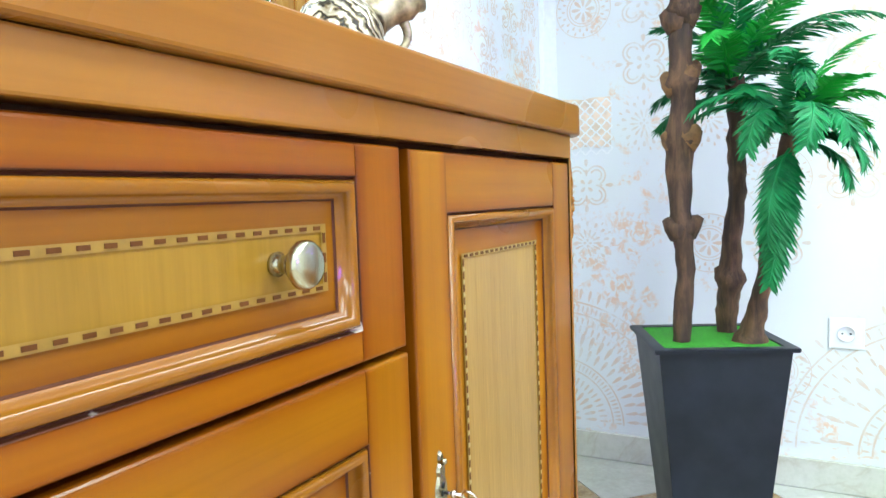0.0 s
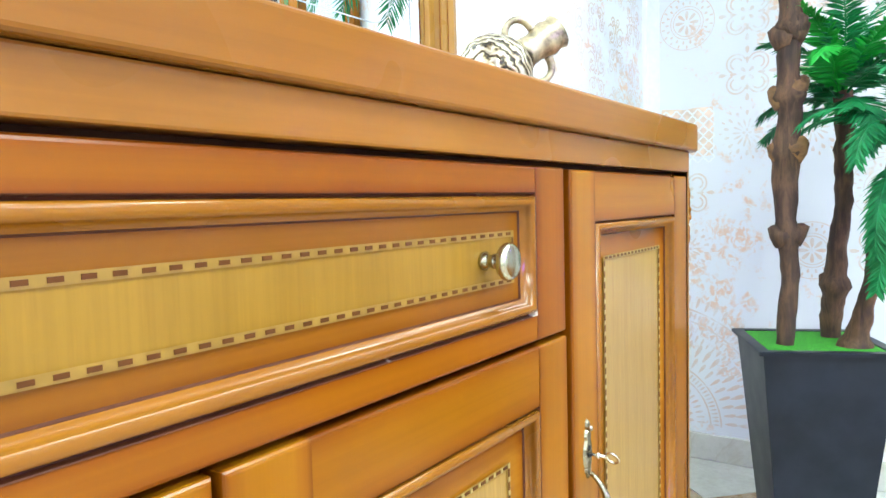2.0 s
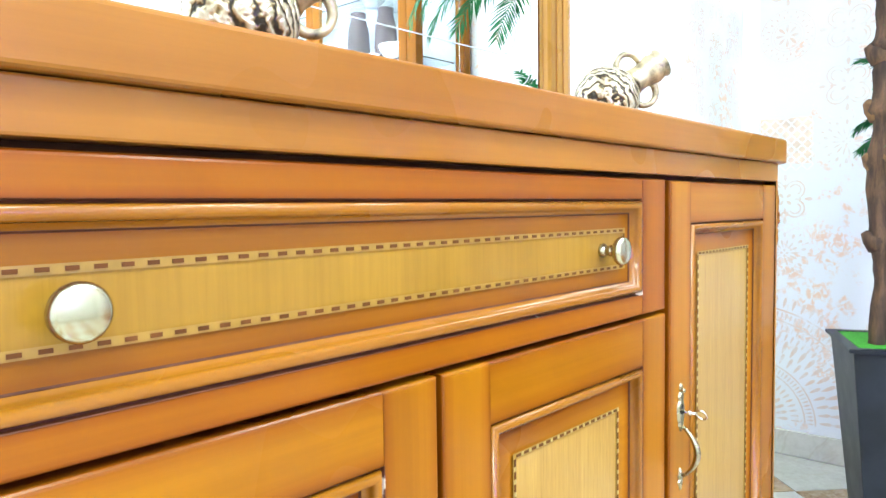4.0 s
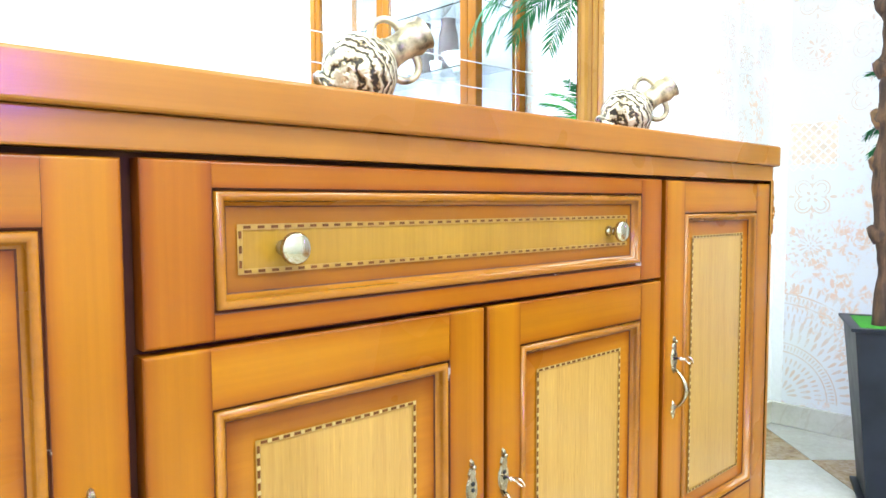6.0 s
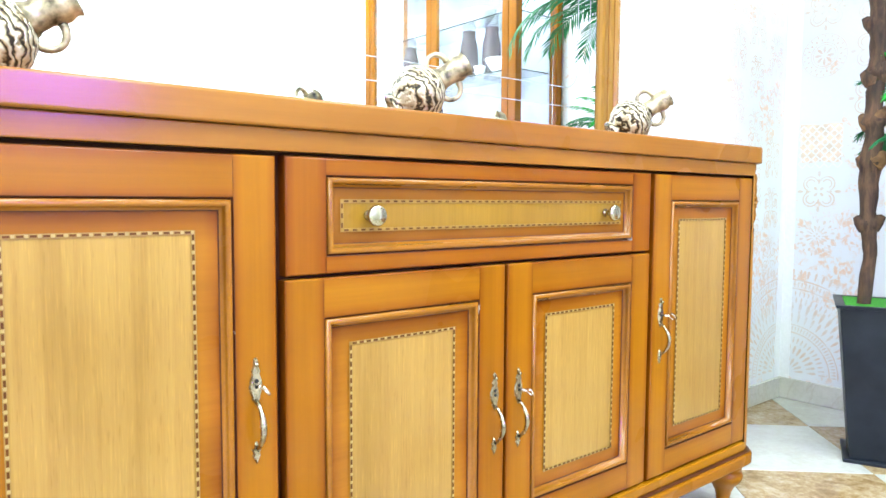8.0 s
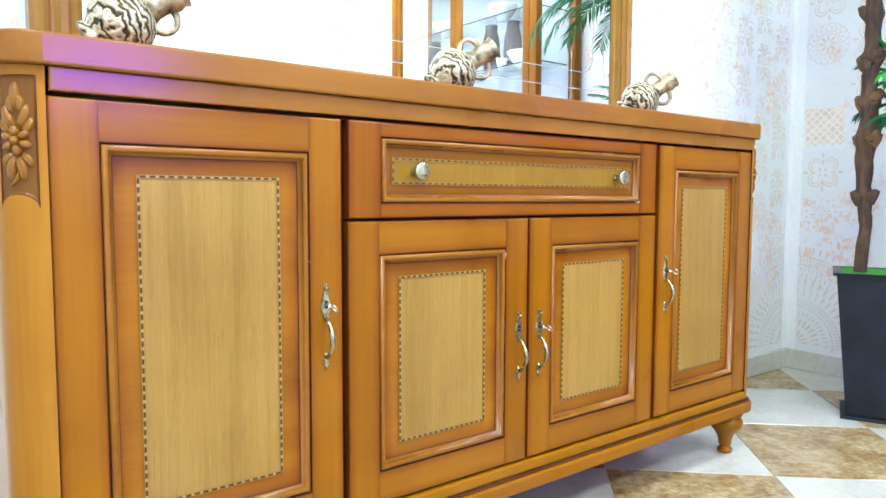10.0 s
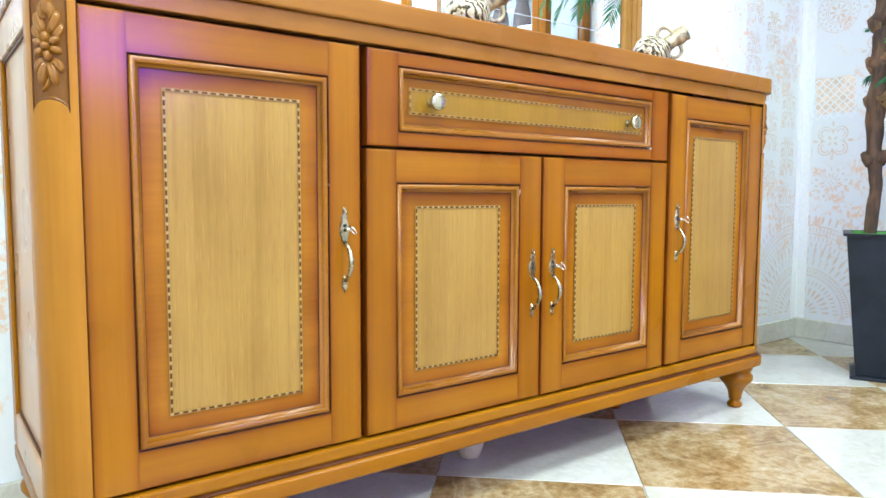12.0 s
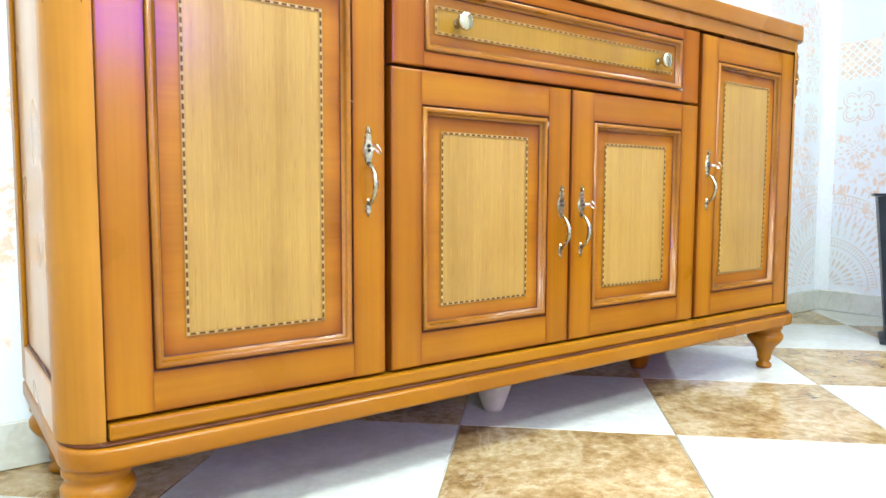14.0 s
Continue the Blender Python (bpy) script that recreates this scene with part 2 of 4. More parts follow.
def make_jug_mat():
    m, n, l, p = mat("gilded_zebra_glaze")
    v = coords(n, l, (1, 1, 1))
    w = n.new("ShaderNodeTexWave")
    w.wave_type = "RINGS"
    w.inputs["Scale"].default_value, w.inputs["Distortion"].default_value = 30.0, 7.0
    w.inputs["Detail"].default_value, w.inputs["Detail Scale"].default_value = 2.0, 2.2
    l.new(v, w.inputs["Vector"])
    f = noise_tex(n, l, v, 60, 4)
    c = ramp(n, l, w.outputs[1], [(0.06, (0.040, 0.034, 0.026)), (0.20, (0.17, 0.125, 0.065)), (0.36, (0.40, 0.33, 0.20)), (0.60, (0.60, 0.55, 0.42)), (0.9, (0.68, 0.64, 0.52))])
    l.new(mix(n, l, c, ramp(n, l, f, [(0.35, (0.6, 0.5, 0.36)), (0.6, (1, 1, 1))]), 0.7, "MULTIPLY"), p.inputs["Base Color"])
    p.inputs["Metallic"].default_value, p.inputs["Roughness"].default_value = 0.55, 0.3
    bump(n, l, w.outputs[1], p, 0.6, 0.004)
    return m


jug_mat = make_jug_mat()
jug_gold = plain("dull_gilt", (0.33, 0.275, 0.17), 0.36, 0.45, 0.95, 45, 0.5)


def make_bark():
    m, n, l, p = mat("palm_bark")
    f = noise_tex(n, l, coords(n, l, (60, 60, 9)), 1.0, 6, 0.65, 0.5)
    g = noise_tex(n, l, coords(n, l, (7, 7, 7)), 1.0, 4)
    c = ramp(n, l, mix(n, l, f, g, 0.5), [(0.36, (0.016, 0.009, 0.006)), (0.5, (0.062, 0.032, 0.018)), (0.66, (0.18, 0.095, 0.046))])
    l.new(c, p.inputs["Base Color"])
    p.inputs["Roughness"].default_value = 0.75
    bump(n, l, f, p, 0.7, 0.006)
    return m


bark = make_bark()
bark_tan = plain("tan_husk", (0.18, 0.096, 0.038), 0.8, 0, 0.45, 50, 0.6)


def make_leaf(name, a, b):
    m, n, l, p = mat(name)
    f = noise_tex(n, l, coords(n, l, (18, 18, 18)), 1.0, 4)
    l.new(ramp(n, l, f, [(0.3, a), (0.7, b)]), p.inputs["Base Color"])
    p.inputs["Roughness"].default_value = 0.5
    p.inputs["Specular IOR Level"].default_value = 0.3
    p.inputs["Subsurface Weight"].default_value = 0.0
    p.inputs["Transmission Weight"].default_value = 0.0
    return m


leaf_dark = make_leaf("deep_green_leaf", (0.010, 0.135, 0.040), (0.028, 0.28, 0.085))
leaf_light = make_leaf("bright_green_leaf", (0.02, 0.30, 0.03), (0.05, 0.48, 0.06))


# ---- mesh helpers ----
def mesh_of(name, bm, material, smooth=False):
    me = bpy.data.meshes.new(name)
    bm.normal_update()
    bm.to_mesh(me)
    bm.free()
    for mt in (material if isinstance(material, (list, tuple)) else [material]):
        me.materials.append(mt)
    if smooth:
        me.polygons.foreach_set("use_smooth", [True] * len(me.polygons))
    return me


def part(name, bm, material, parent=None, label="", smooth=False, at=None):
    ob = new(name, mesh_of(name, bm, material, smooth))
    if parent is not None:
        ob.parent = parent
    if at is not None:
        ob.matrix_local = at
    if label:
        tagged(ob, label)
    if material is glass:
        ob.visible_shadow = False
    return ob


def thing(name, label, category, m=None, group="", kind=""):
    ob = new(name)
    ob.empty_display_size = 0.05
    if m is not None:
        ob.matrix_world = m
    return tagged(ob, label, category, group, kind)


def box(x0, x1, y0, y1, z0, z1, bevel=0.0, seg=2, bm=None):
    own = bm is None
    b = bmesh.new()
    bmesh.ops.create_cube(b, size=1.0)
    for v in b.verts:
        v.co = Vector(((x0 + x1) / 2 + v.co.x * (x1 - x0), (y0 + y1) / 2 + v.co.y * (y1 - y0), (z0 + z1) / 2 + v.co.z * (z1 - z0)))
    if bevel > 0:
        bmesh.ops.bevel(b, geom=b.edges[:], offset=bevel, segments=seg, affect="EDGES", profile=0.6)
    if own:
        return b
    add(bm, b)
    return bm


def add(bm, other, m=None):
    """Adds a bmesh to another and frees it."""
    vs = [bm.verts.new((m @ v.co) if m is not None else v.co) for v in other.verts]
    other.verts.index_update()
    for f in other.faces:
        nf = bm.faces.new([vs[v.index] for v in f.verts])
        nf.smooth, nf.material_index = f.smooth, f.material_index
    other.free()
    return bm


def lathe(profile, n=24):
    """A turned form from (radius, height) pairs."""
    bm = bmesh.new()
    rings = []
    for r, z in profile:
        if r < 1e-5:
            rings.append([bm.verts.new((0, 0, z))])
        else:
            rings.append([bm.verts.new((r * math.cos(2 * math.pi * k / n), r * math.sin(2 * math.pi * k / n), z)) for k in range(n)])
    for a, b in zip(rings, rings[1:]):
        for k in range(n):
            q = [a[k % len(a)], a[(k + 1) % len(a)], b[(k + 1) % len(b)], b[k % len(b)]]
            q = list(dict.fromkeys(q))
            if len(q) > 2:
                f = bm.faces.new(q)
                f.smooth = True
    for ring in (rings[0], rings[-1]):
        if len(ring) > 1:
            bm.faces.new(ring)
    bmesh.ops.recalc_face_normals(bm, faces=bm.faces[:])
    return bm


def tube(points, radii, n=10, cap=True):
    """A tube along points; radii one number or one for each point."""
    pts = [Vector(p) for p in points]
    rr = radii if isinstance(radii, (list, tuple)) else [radii] * len(pts)
    bm = bmesh.new()
    rings, up = [], None
    for i, p in enumerate(pts):
        d = (pts[min(i + 1, len(pts) - 1)] - pts[max(i - 1, 0)]).normalized()
        if up is None:
            up = Vector((0, 0, 1)) if abs(d.z) < 0.9 else Vector((1, 0, 0))
        s = d.cross(up).normalized()
        up = s.cross(d).normalized()
        rings.append([bm.verts.new(p + rr[i] * (math.cos(2 * math.pi * k / n) * s + math.sin(2 * math.pi * k / n) * up)) for k in range(n)])
    for a, b in zip(rings, rings[1:]):
        for k in range(n):
            f = bm.faces.new((a[k], a[(k + 1) % n], b[(k + 1) % n], b[k]))
            f.smooth = True
    if cap:
        bm.faces.new(rings[0])
        bm.faces.new(rings[-1])
    bmesh.ops.recalc_face_normals(bm, faces=bm.faces[:])
    return bm


def prism(outline, z0, z1, bevel=0.0, seg=3):
    """An upright prism on an outline in x and y; its level rims may be rounded."""
    bm = bmesh.new()
    lo = [bm.verts.new((x, y, z0)) for x, y in outline]
    hi = [bm.verts.new((x, y, z1)) for x, y in outline]
    bm.faces.new(list(reversed(lo)))
    bm.faces.new(hi)
    k = len(outline)
    for i in range(k):
        f = bm.faces.new((lo[i], lo[(i + 1) % k], hi[(i + 1) % k], hi[i]))
        f.smooth = (lo[i].co - lo[(i + 1) % k].co).length < 0.03
    bmesh.ops.recalc_face_normals(bm, faces=bm.faces[:])
    if bevel > 0:
        bm.edges.ensure_lookup_table()
        rim = [e for e in bm.edges if abs(e.verts[0].co.z - e.verts[1].co.z) < 1e-6]
        bmesh.ops.bevel(bm, geom=rim, offset=bevel, segments=seg, affect="EDGES", profile=0.5)
    return bm


def frame_ring(x0, x1, z0, z1, profile, low=1.0):
    """A mitred ring round a rectangle in x and z. profile: (inset, y) pairs from outside in, closed as a strip."""
    bm = bmesh.new()
    loops = []
    for i, y in profile:
        loops.append([bm.verts.new(c) for c in ((x0 + i, y, z0 + i * low), (x1 - i, y, z0 + i * low), (x1 - i, y, z1 - i), (x0 + i, y, z1 - i))])
    for a, b in zip(loops, loops[1:]):
        for k in range(4):
            bm.faces.new((a[k], a[(k + 1) % 4], b[(k + 1) % 4], b[k]))
    bmesh.ops.recalc_face_normals(bm, faces=bm.faces[:])
    if sum(f.normal.y for f in bm.faces) > 0:
        bmesh.ops.reverse_faces(bm, faces=bm.faces[:])
    return bm


# ---- the room ----
WT = 0.15
part("wall_north", box(XL - WT, XR + WT, YB, YB + WT, 0, ZC), wall_mat)
part("wall_east", box(XR, XR + WT, YF, YB, 0, ZC), wall_mat)
part("wall_south", box(XL - WT, XR + WT, YF - WT, YF, 0, ZC), wall_mat)
part("wall_west", box(XL - WT, XL, YF, YB, 0, ZC), wall_mat)
part("ceiling", box(XL - WT, XR + WT, YF - WT, YB + WT, ZC, ZC + 0.12), white_paint)
for nm, lab in (("wall_north", "pale plaster wall with faded peach ornament"), ("wall_east", "pale plaster wall with faded peach ornament"),
                ("wall_south", "pale plaster wall across the room"), ("wall_west", "pale plaster wall beside the room"), ("ceiling", "plain white painted ceiling")):
    tagged(bpy.data.objects[nm], lab, "ceiling" if nm == "ceiling" else "wall", kind="structure")
floor = part("floor", box(XL - WT, XR + WT, YF - WT, YB + WT, -0.12, -0.004), grout)
tagged(floor, "checkered floor of cream and tan polished marble tiles", "floor", kind="structure")
SK = 0.085
for nm, b in (("baseboard_north", box(XL, XR - 0.012, YB - 0.012, YB - 0.0005, 0.0005, SK, 0.002, 1)), ("baseboard_east", box(XR - 0.012, XR - 0.0005, YF, YB - 0.0005, 0.0005, SK, 0.002, 1)),
              ("baseboard_south", box(XL, XR - 0.012, YF + 0.0005, YF + 0.012, 0.0005, SK, 0.002, 1)), ("baseboard_west", box(XL + 0.0005, XL + 0.012, YF + 0.012, YB - 0.012, 0.0005, SK, 0.002, 1))):
    tagged(part(nm, b, skirt_mat), "grey-green marble baseboard along the wall", "baseboard", kind="structure")
for x, y in LAMP_SPOTS:
    lt = thing("ceiling_light", "square white flat panel light, switched on", "ceiling light", pose(x, y, ZC), "ceiling panel lights")
    part("frame", frame_ring(-0.31, 0.31, -0.31, 0.31, [(0, -0.001), (0, -0.03), (0.02, -0.03), (0.02, -0.012)]), plastic_white, lt, at=pose(0, 0, 0, 90))
    part("diffuser", box(-0.29, 0.29, -0.29, 0.29, -0.02, -0.001), panel_glow, lt, "glowing white diffuser")
vs = thing("wall_light", "violet glowing light panel on the wall", "wall light", pose(VLX, YF, VLZ))
part("housing", box(-0.39, 0.39, 0.0005, 0.03, -0.12, 0.12, 0.004), plastic_white, vs)
part("diffuser", box(-0.36, 0.36, 0.03, 0.04, -0.095, 0.095, 0.003), violet_glow, vs, "violet glowing diffuser")


# ---- sideboard ----
FY = -0.011          # front plane of doors and drawer
TH = 0.021           # their thickness
side = thing("sideboard", "honey-coloured cherry sideboard with inlaid doors and turned legs", "sideboard", pose(0, 0, 0))


def round_outline(hw, y0, y1, r, n=10):
    """A rectangle whose two front corners are rounded."""
    pts = [(-hw, y1)]
    for k in range(n + 1):
        a = math.pi + k / n * math.pi / 2
        pts.append((-hw + r + r * math.cos(a), y0 + r + r * math.sin(a)))
    for k in range(n + 1):
        a = 1.5 * math.pi + k / n * math.pi / 2
        pts.append((hw - r + r * math.cos(a), y0 + r + r * math.sin(a)))
    return pts + [(hw, y1)]


HW, DEEP = 0.932, 0.432
part("top", prism(round_outline(HW + 0.006, -0.024, DEEP, 0.056), 0.914, 0.956, 0.004), top_wood, side, "polished cherry top with rounded corners")
part("plinth", prism(round_outline(HW, -0.030, DEEP, 0.060), 0.128, 0.160, 0.007, 4), wood_x, side)
part("plinth_step", prism(round_outline(HW - 0.004, -0.024, DEEP, 0.057), 0.1603, 0.1640, 0.001, 1), glaze, side, "dark glazed line above the plinth")
part("lower_moulding", box(-0.876, 0.876, -0.016, 0.02, 0.1643, 0.187, 0.004), wood_x, side)
part("fascia", box(-0.875, 0.875, -0.015, 0.01, 0.8822, 0.9134, 0.002), top_wood, side)
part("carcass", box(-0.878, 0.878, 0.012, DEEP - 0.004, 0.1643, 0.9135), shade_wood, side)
PX, PY, PR = 0.879, 0.042, 0.053      # axis and radius of the rounded corner posts
FIELD = (0.0262, 0.900, 0.730, 0.018)   # sunk field on a post: half width, top, bottom, rise of the arch below


def on_post(sx, u, z, lift):
    a = math.radians(40) + u / PR
    return Vector((sx * (PX + (PR + lift) * math.sin(a)), PY - (PR + lift) * math.cos(a), z))


def sunk(u, z):
    """Depth of the carved field at a place on the post."""
    hw, top, low, rise = FIELD
    foot = low + rise * math.sqrt(max(0.0, 1 - (u / hw) ** 2))
    d = min(hw - abs(u), top - z, z - foot)
    return -0.0034 * max(0.0, min(1.0, d / 0.0022))


def corner_post(sx):
    bm = bmesh.new()
    rows = []
    nz, na = 96, 60
    for j in range(-2, nz + 1):
        z = 0.715 + (0.9135 - 0.715) * j / nz if j >= 0 else (0.1643, 0.44)[j + 2]
        row = []
        for i in range(na + 1):
            u = (i / na * math.pi / 2 - math.radians(40)) * PR
            row.append(bm.verts.new(on_post(sx, u, z, sunk(u, z))))
        row.append(bm.verts.new((sx * (PX + PR), 0.06, z)))
        rows.append(row)
    for p, q in zip(rows, rows[1:]):
        for i in range(na + 1):
            f = bm.faces.new((p[i], p[i + 1], q[i + 1], q[i]))
            f.smooth = True
    bmesh.ops.recalc_face_normals(bm, faces=bm.faces[:])
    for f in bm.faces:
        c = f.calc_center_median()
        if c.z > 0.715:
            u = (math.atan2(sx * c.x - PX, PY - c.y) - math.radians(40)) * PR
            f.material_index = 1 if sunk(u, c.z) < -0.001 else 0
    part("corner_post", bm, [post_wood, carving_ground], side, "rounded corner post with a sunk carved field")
    hw, top, low, rise = FIELD
    line = [(-hw, low), (-hw, top), (hw, top), (hw, low)] + [(hw * math.cos(math.pi * k / 14), low + rise * math.sin(math.pi * k / 14)) for k in range(1, 14)]
    rim = bmesh.new()
    for i in range(len(line)):
        p, q = line[i], line[(i + 1) % len(line)]
        add(rim, tube([on_post(sx, p[0] + (q[0] - p[0]) * t / 6, p[1] + (q[1] - p[1]) * t / 6, -0.0010) for t in range(7)], 0.0012, 6))
    part("field_rim", rim, glaze, side, "darker line round the carving")


def carved_spray(sx):
    """A carved flower with leaves above and below it, in the post's sunk field."""
    bm = bmesh.new()

    def leaf(u, z, ang, long, wide, lift=0.0045, vein=0.0, curl=0.0):
        rows, cols = 8, 7
        u, wide, lift, vein = u * 1.1, wide * 1.06, lift * 1.3, vein * 2.0
        grid = []
        for i in range(rows + 1):
            s = i / rows
            w = wide * (0.10 + 0.90 * math.sin(math.pi * min(0.99, 0.06 + s * 0.92)) ** 0.65)
            row = []
            for j in range(cols):
                q = j / (cols - 1) * 2 - 1
                t = ang + curl * s
                du, dz = q * w, s * long * 1.06
                h = lift * (1 - 0.9 * q ** 4) * (0.35 + 0.65 * math.sin(math.pi * (0.15 + 0.72 * s))) - vein * math.exp(-(q / 0.28) ** 2)
                row.append(bm.verts.new(on_post(sx, u + du * math.cos(t) + dz * math.sin(t), z - du * math.sin(t) + dz * math.cos(t), -0.0034 + (h if abs(q) < 0.99 and 0 < i < rows else -0.0006))))
            grid.append(row)
        for i in range(rows):
            for j in range(cols - 1):
                f = bm.faces.new((grid[i][j], grid[i][j + 1], grid[i + 1][j + 1], grid[i + 1][j]))
                f.smooth = True

    zc = 0.817
    leaf(0.000, 0.856, 0.0, 0.034, 0.0058, 0.0064, 0.0012)
    for q in (-1, 1):
        leaf(q * 0.002, 0.853, q * 0.85, 0.022, 0.0050, 0.0052, 0.0010, -q * 0.8)
        leaf(q * 0.003, 0.833, q * 0.62, 0.031, 0.0064, 0.0060, 0.0014, -q * 0.25)
        leaf(q * 0.006, 0.828, q * 1.15, 0.022, 0.0060, 0.0052, 0.0012, -q * 0.5)
        leaf(q * 0.002, 0.797, math.pi - q * 0.42, 0.031, 0.0062, 0.0060, 0.0014, q * 0.2)
        leaf(q * 0.005, 0.800, math.pi - q * 1.10, 0.021, 0.0054, 0.0050, 0.0010, q * 0.4)
    leaf(0.000, 0.776, math.pi + 0.30, 0.020, 0.0030, 0.0040, 0.0, -0.9)
    for k in range(6):
        a = k * math.pi / 3 + 0.1
        leaf(0.0045 * math.sin(a), zc + 0.0045 * math.cos(a), a, 0.0150, 0.0056, 0.0068)
    leaf(0, zc - 0.0056, 0, 0.0112, 0.0056, 0.0092)
    bmesh.ops.recalc_face_normals(bm, faces=bm.faces[:])
    part("carved_flower", bm, carving_wood, side, "carved flower spray on the corner", smooth=True)


LEG = [(0.0, 0.0), (0.016, 0.0), (0.021, 0.004), (0.021, 0.012), (0.014, 0.018), (0.014, 0.022), (0.018, 0.026), (0.018, 0.034), (0.022, 0.05), (0.031, 0.066), (0.041, 0.076), (0.047, 0.086), (0.048, 0.096), (0.045, 0.102), (0.041, 0.105), (0.042, 0.112), (0.046, 0.116), (0.046, 0.1285), (0, 0.1285)]
for sx in (-1, 1):
    corner_post(sx)
    x0, x1 = sorted((sx * 0.8795, sx * 0.924))
    part("side_panel", box(x0, x1, 0.0605, DEEP - 0.004, 0.1643, 0.9135), side_wood, side, "side panel, its pale reflection put into the colour")
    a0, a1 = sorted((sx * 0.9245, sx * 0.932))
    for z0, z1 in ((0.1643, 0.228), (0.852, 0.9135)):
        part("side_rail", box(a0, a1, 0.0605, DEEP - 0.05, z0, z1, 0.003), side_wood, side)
    part("glaze_line", box(*sorted((sx * 0.9243, sx * 0.9275)), 0.0606, DEEP - 0.05, 0.2282, 0.2335, 0.001, 1), glaze, side, "dark glazed line")
    part("glaze_line", box(*sorted((sx * 0.9243, sx * 0.9275)), 0.0606, DEEP - 0.05, 0.8465, 0.8518, 0.001, 1), glaze, side, "dark glazed line")
    part("side_stile", box(a0, a1, DEEP - 0.0495, DEEP - 0.004, 0.1643, 0.9135, 0.003), wood_z, side)
    for yy in (0.030, DEEP - 0.055):
        part("leg", lathe(LEG, 28), wood_z, side, "turned cherry leg", at=pose(-0.883 if sx < 0 else 0.856, yy, 0))
pale_support = plain("pale_support", (0.50, 0.45, 0.34), 0.5)
for x in (-0.030, 0.56):
    part("leg", lathe([(0.0, 0.0), (0.020, 0.0), (0.026, 0.012), (0.042, 0.06), (0.046, 0.1285), (0, 0.1285)], 20), pale_support if x < 0.1 else deep_wood, side, "plain middle support leg", at=pose(x, 0.19 if x < 0.1 else 0.24, 0))


carved_spray(-1)
carved_spray(1)

DASH, STEP, BAND = 0.0072, 0.0150, 0.0027
dash_bm = box(-DASH / 2, DASH / 2, -0.0006, 0.0004, -BAND / 2, BAND / 2)
dash_mesh = mesh_of("inlay_dash", dash_bm, dash_dark)


def inlay(owner, x0, x1, z0, z1, y, singly, period, dash):
    """Dark dashes between two pale strings round a rectangle."""
    w = 0.0029
    part("inlay_string", frame_ring(x0, x1, z0, z1, [(-w, y), (w, y)]), dash_pale, owner)
    spots = []
    nx, nz = round((x1 - x0) / period), round((z1 - z0) / period)
    for k in range(nx):
        for z in (z0, z1):
            spots.append((x0 + (k + 0.5) * (x1 - x0) / nx, z, 0))
    for k in range(nz):
        for x in (x0, x1):
            spots.append((x, z0 + (k + 0.5) * (z1 - z0) / nz, 90))
    k = dash / DASH
    if dash < DASH:
        pale = bmesh.new()
        for x, z, a in spots:
            add(pale, box(0.0046, 0.0082, -0.0006, 0.0004, -0.0019, 0.0019), pose(x, y, z, 0, a, 0))
        part("inlay_border", pale, dash_bright, owner, "pale squares between the dark dashes")
    if singly:
        for x, z, a in spots:
            ob = new("inlay_dash", dash_mesh)
            ob.parent = owner
            ob.matrix_local = pose(x, y, z, 0, a, 0) @ Matrix.Diagonal((k, 1, k ** 0.5, 1))
    else:
        bm = bmesh.new()
        for x, z, a in spots:
            add(bm, box(-dash / 2, dash / 2, -0.0006, 0.0004, -BAND * k ** 0.5 / 2, BAND * k ** 0.5 / 2), pose(x, y, z, 0, a, 0))
        tagged(part("inlay_band", bm, dash_dark, owner), kind="stuff")


def board(x0, x1, y0, y1, z0, z1, ex0, ex1, ez0, ez1):
    """A stile or rail whose edges are rounded only where they bound the whole front."""
    bm = box(x0, x1, y0, y1, z0, z1)

    def outer(v, w):
        m = (v.co + w.co) / 2
        return abs(m.y - y0) < 1e-5 and (min(abs(m.x - ex0), abs(m.x - ex1)) < 1e-5 or min(abs(m.z - ez0), abs(m.z - ez1)) < 1e-5)

    edge = [e for e in bm.edges if outer(*e.verts)]
    bmesh.ops.bevel(bm, geom=edge, offset=0.0032, segments=3, affect="EDGES", profile=0.5)
    return bm


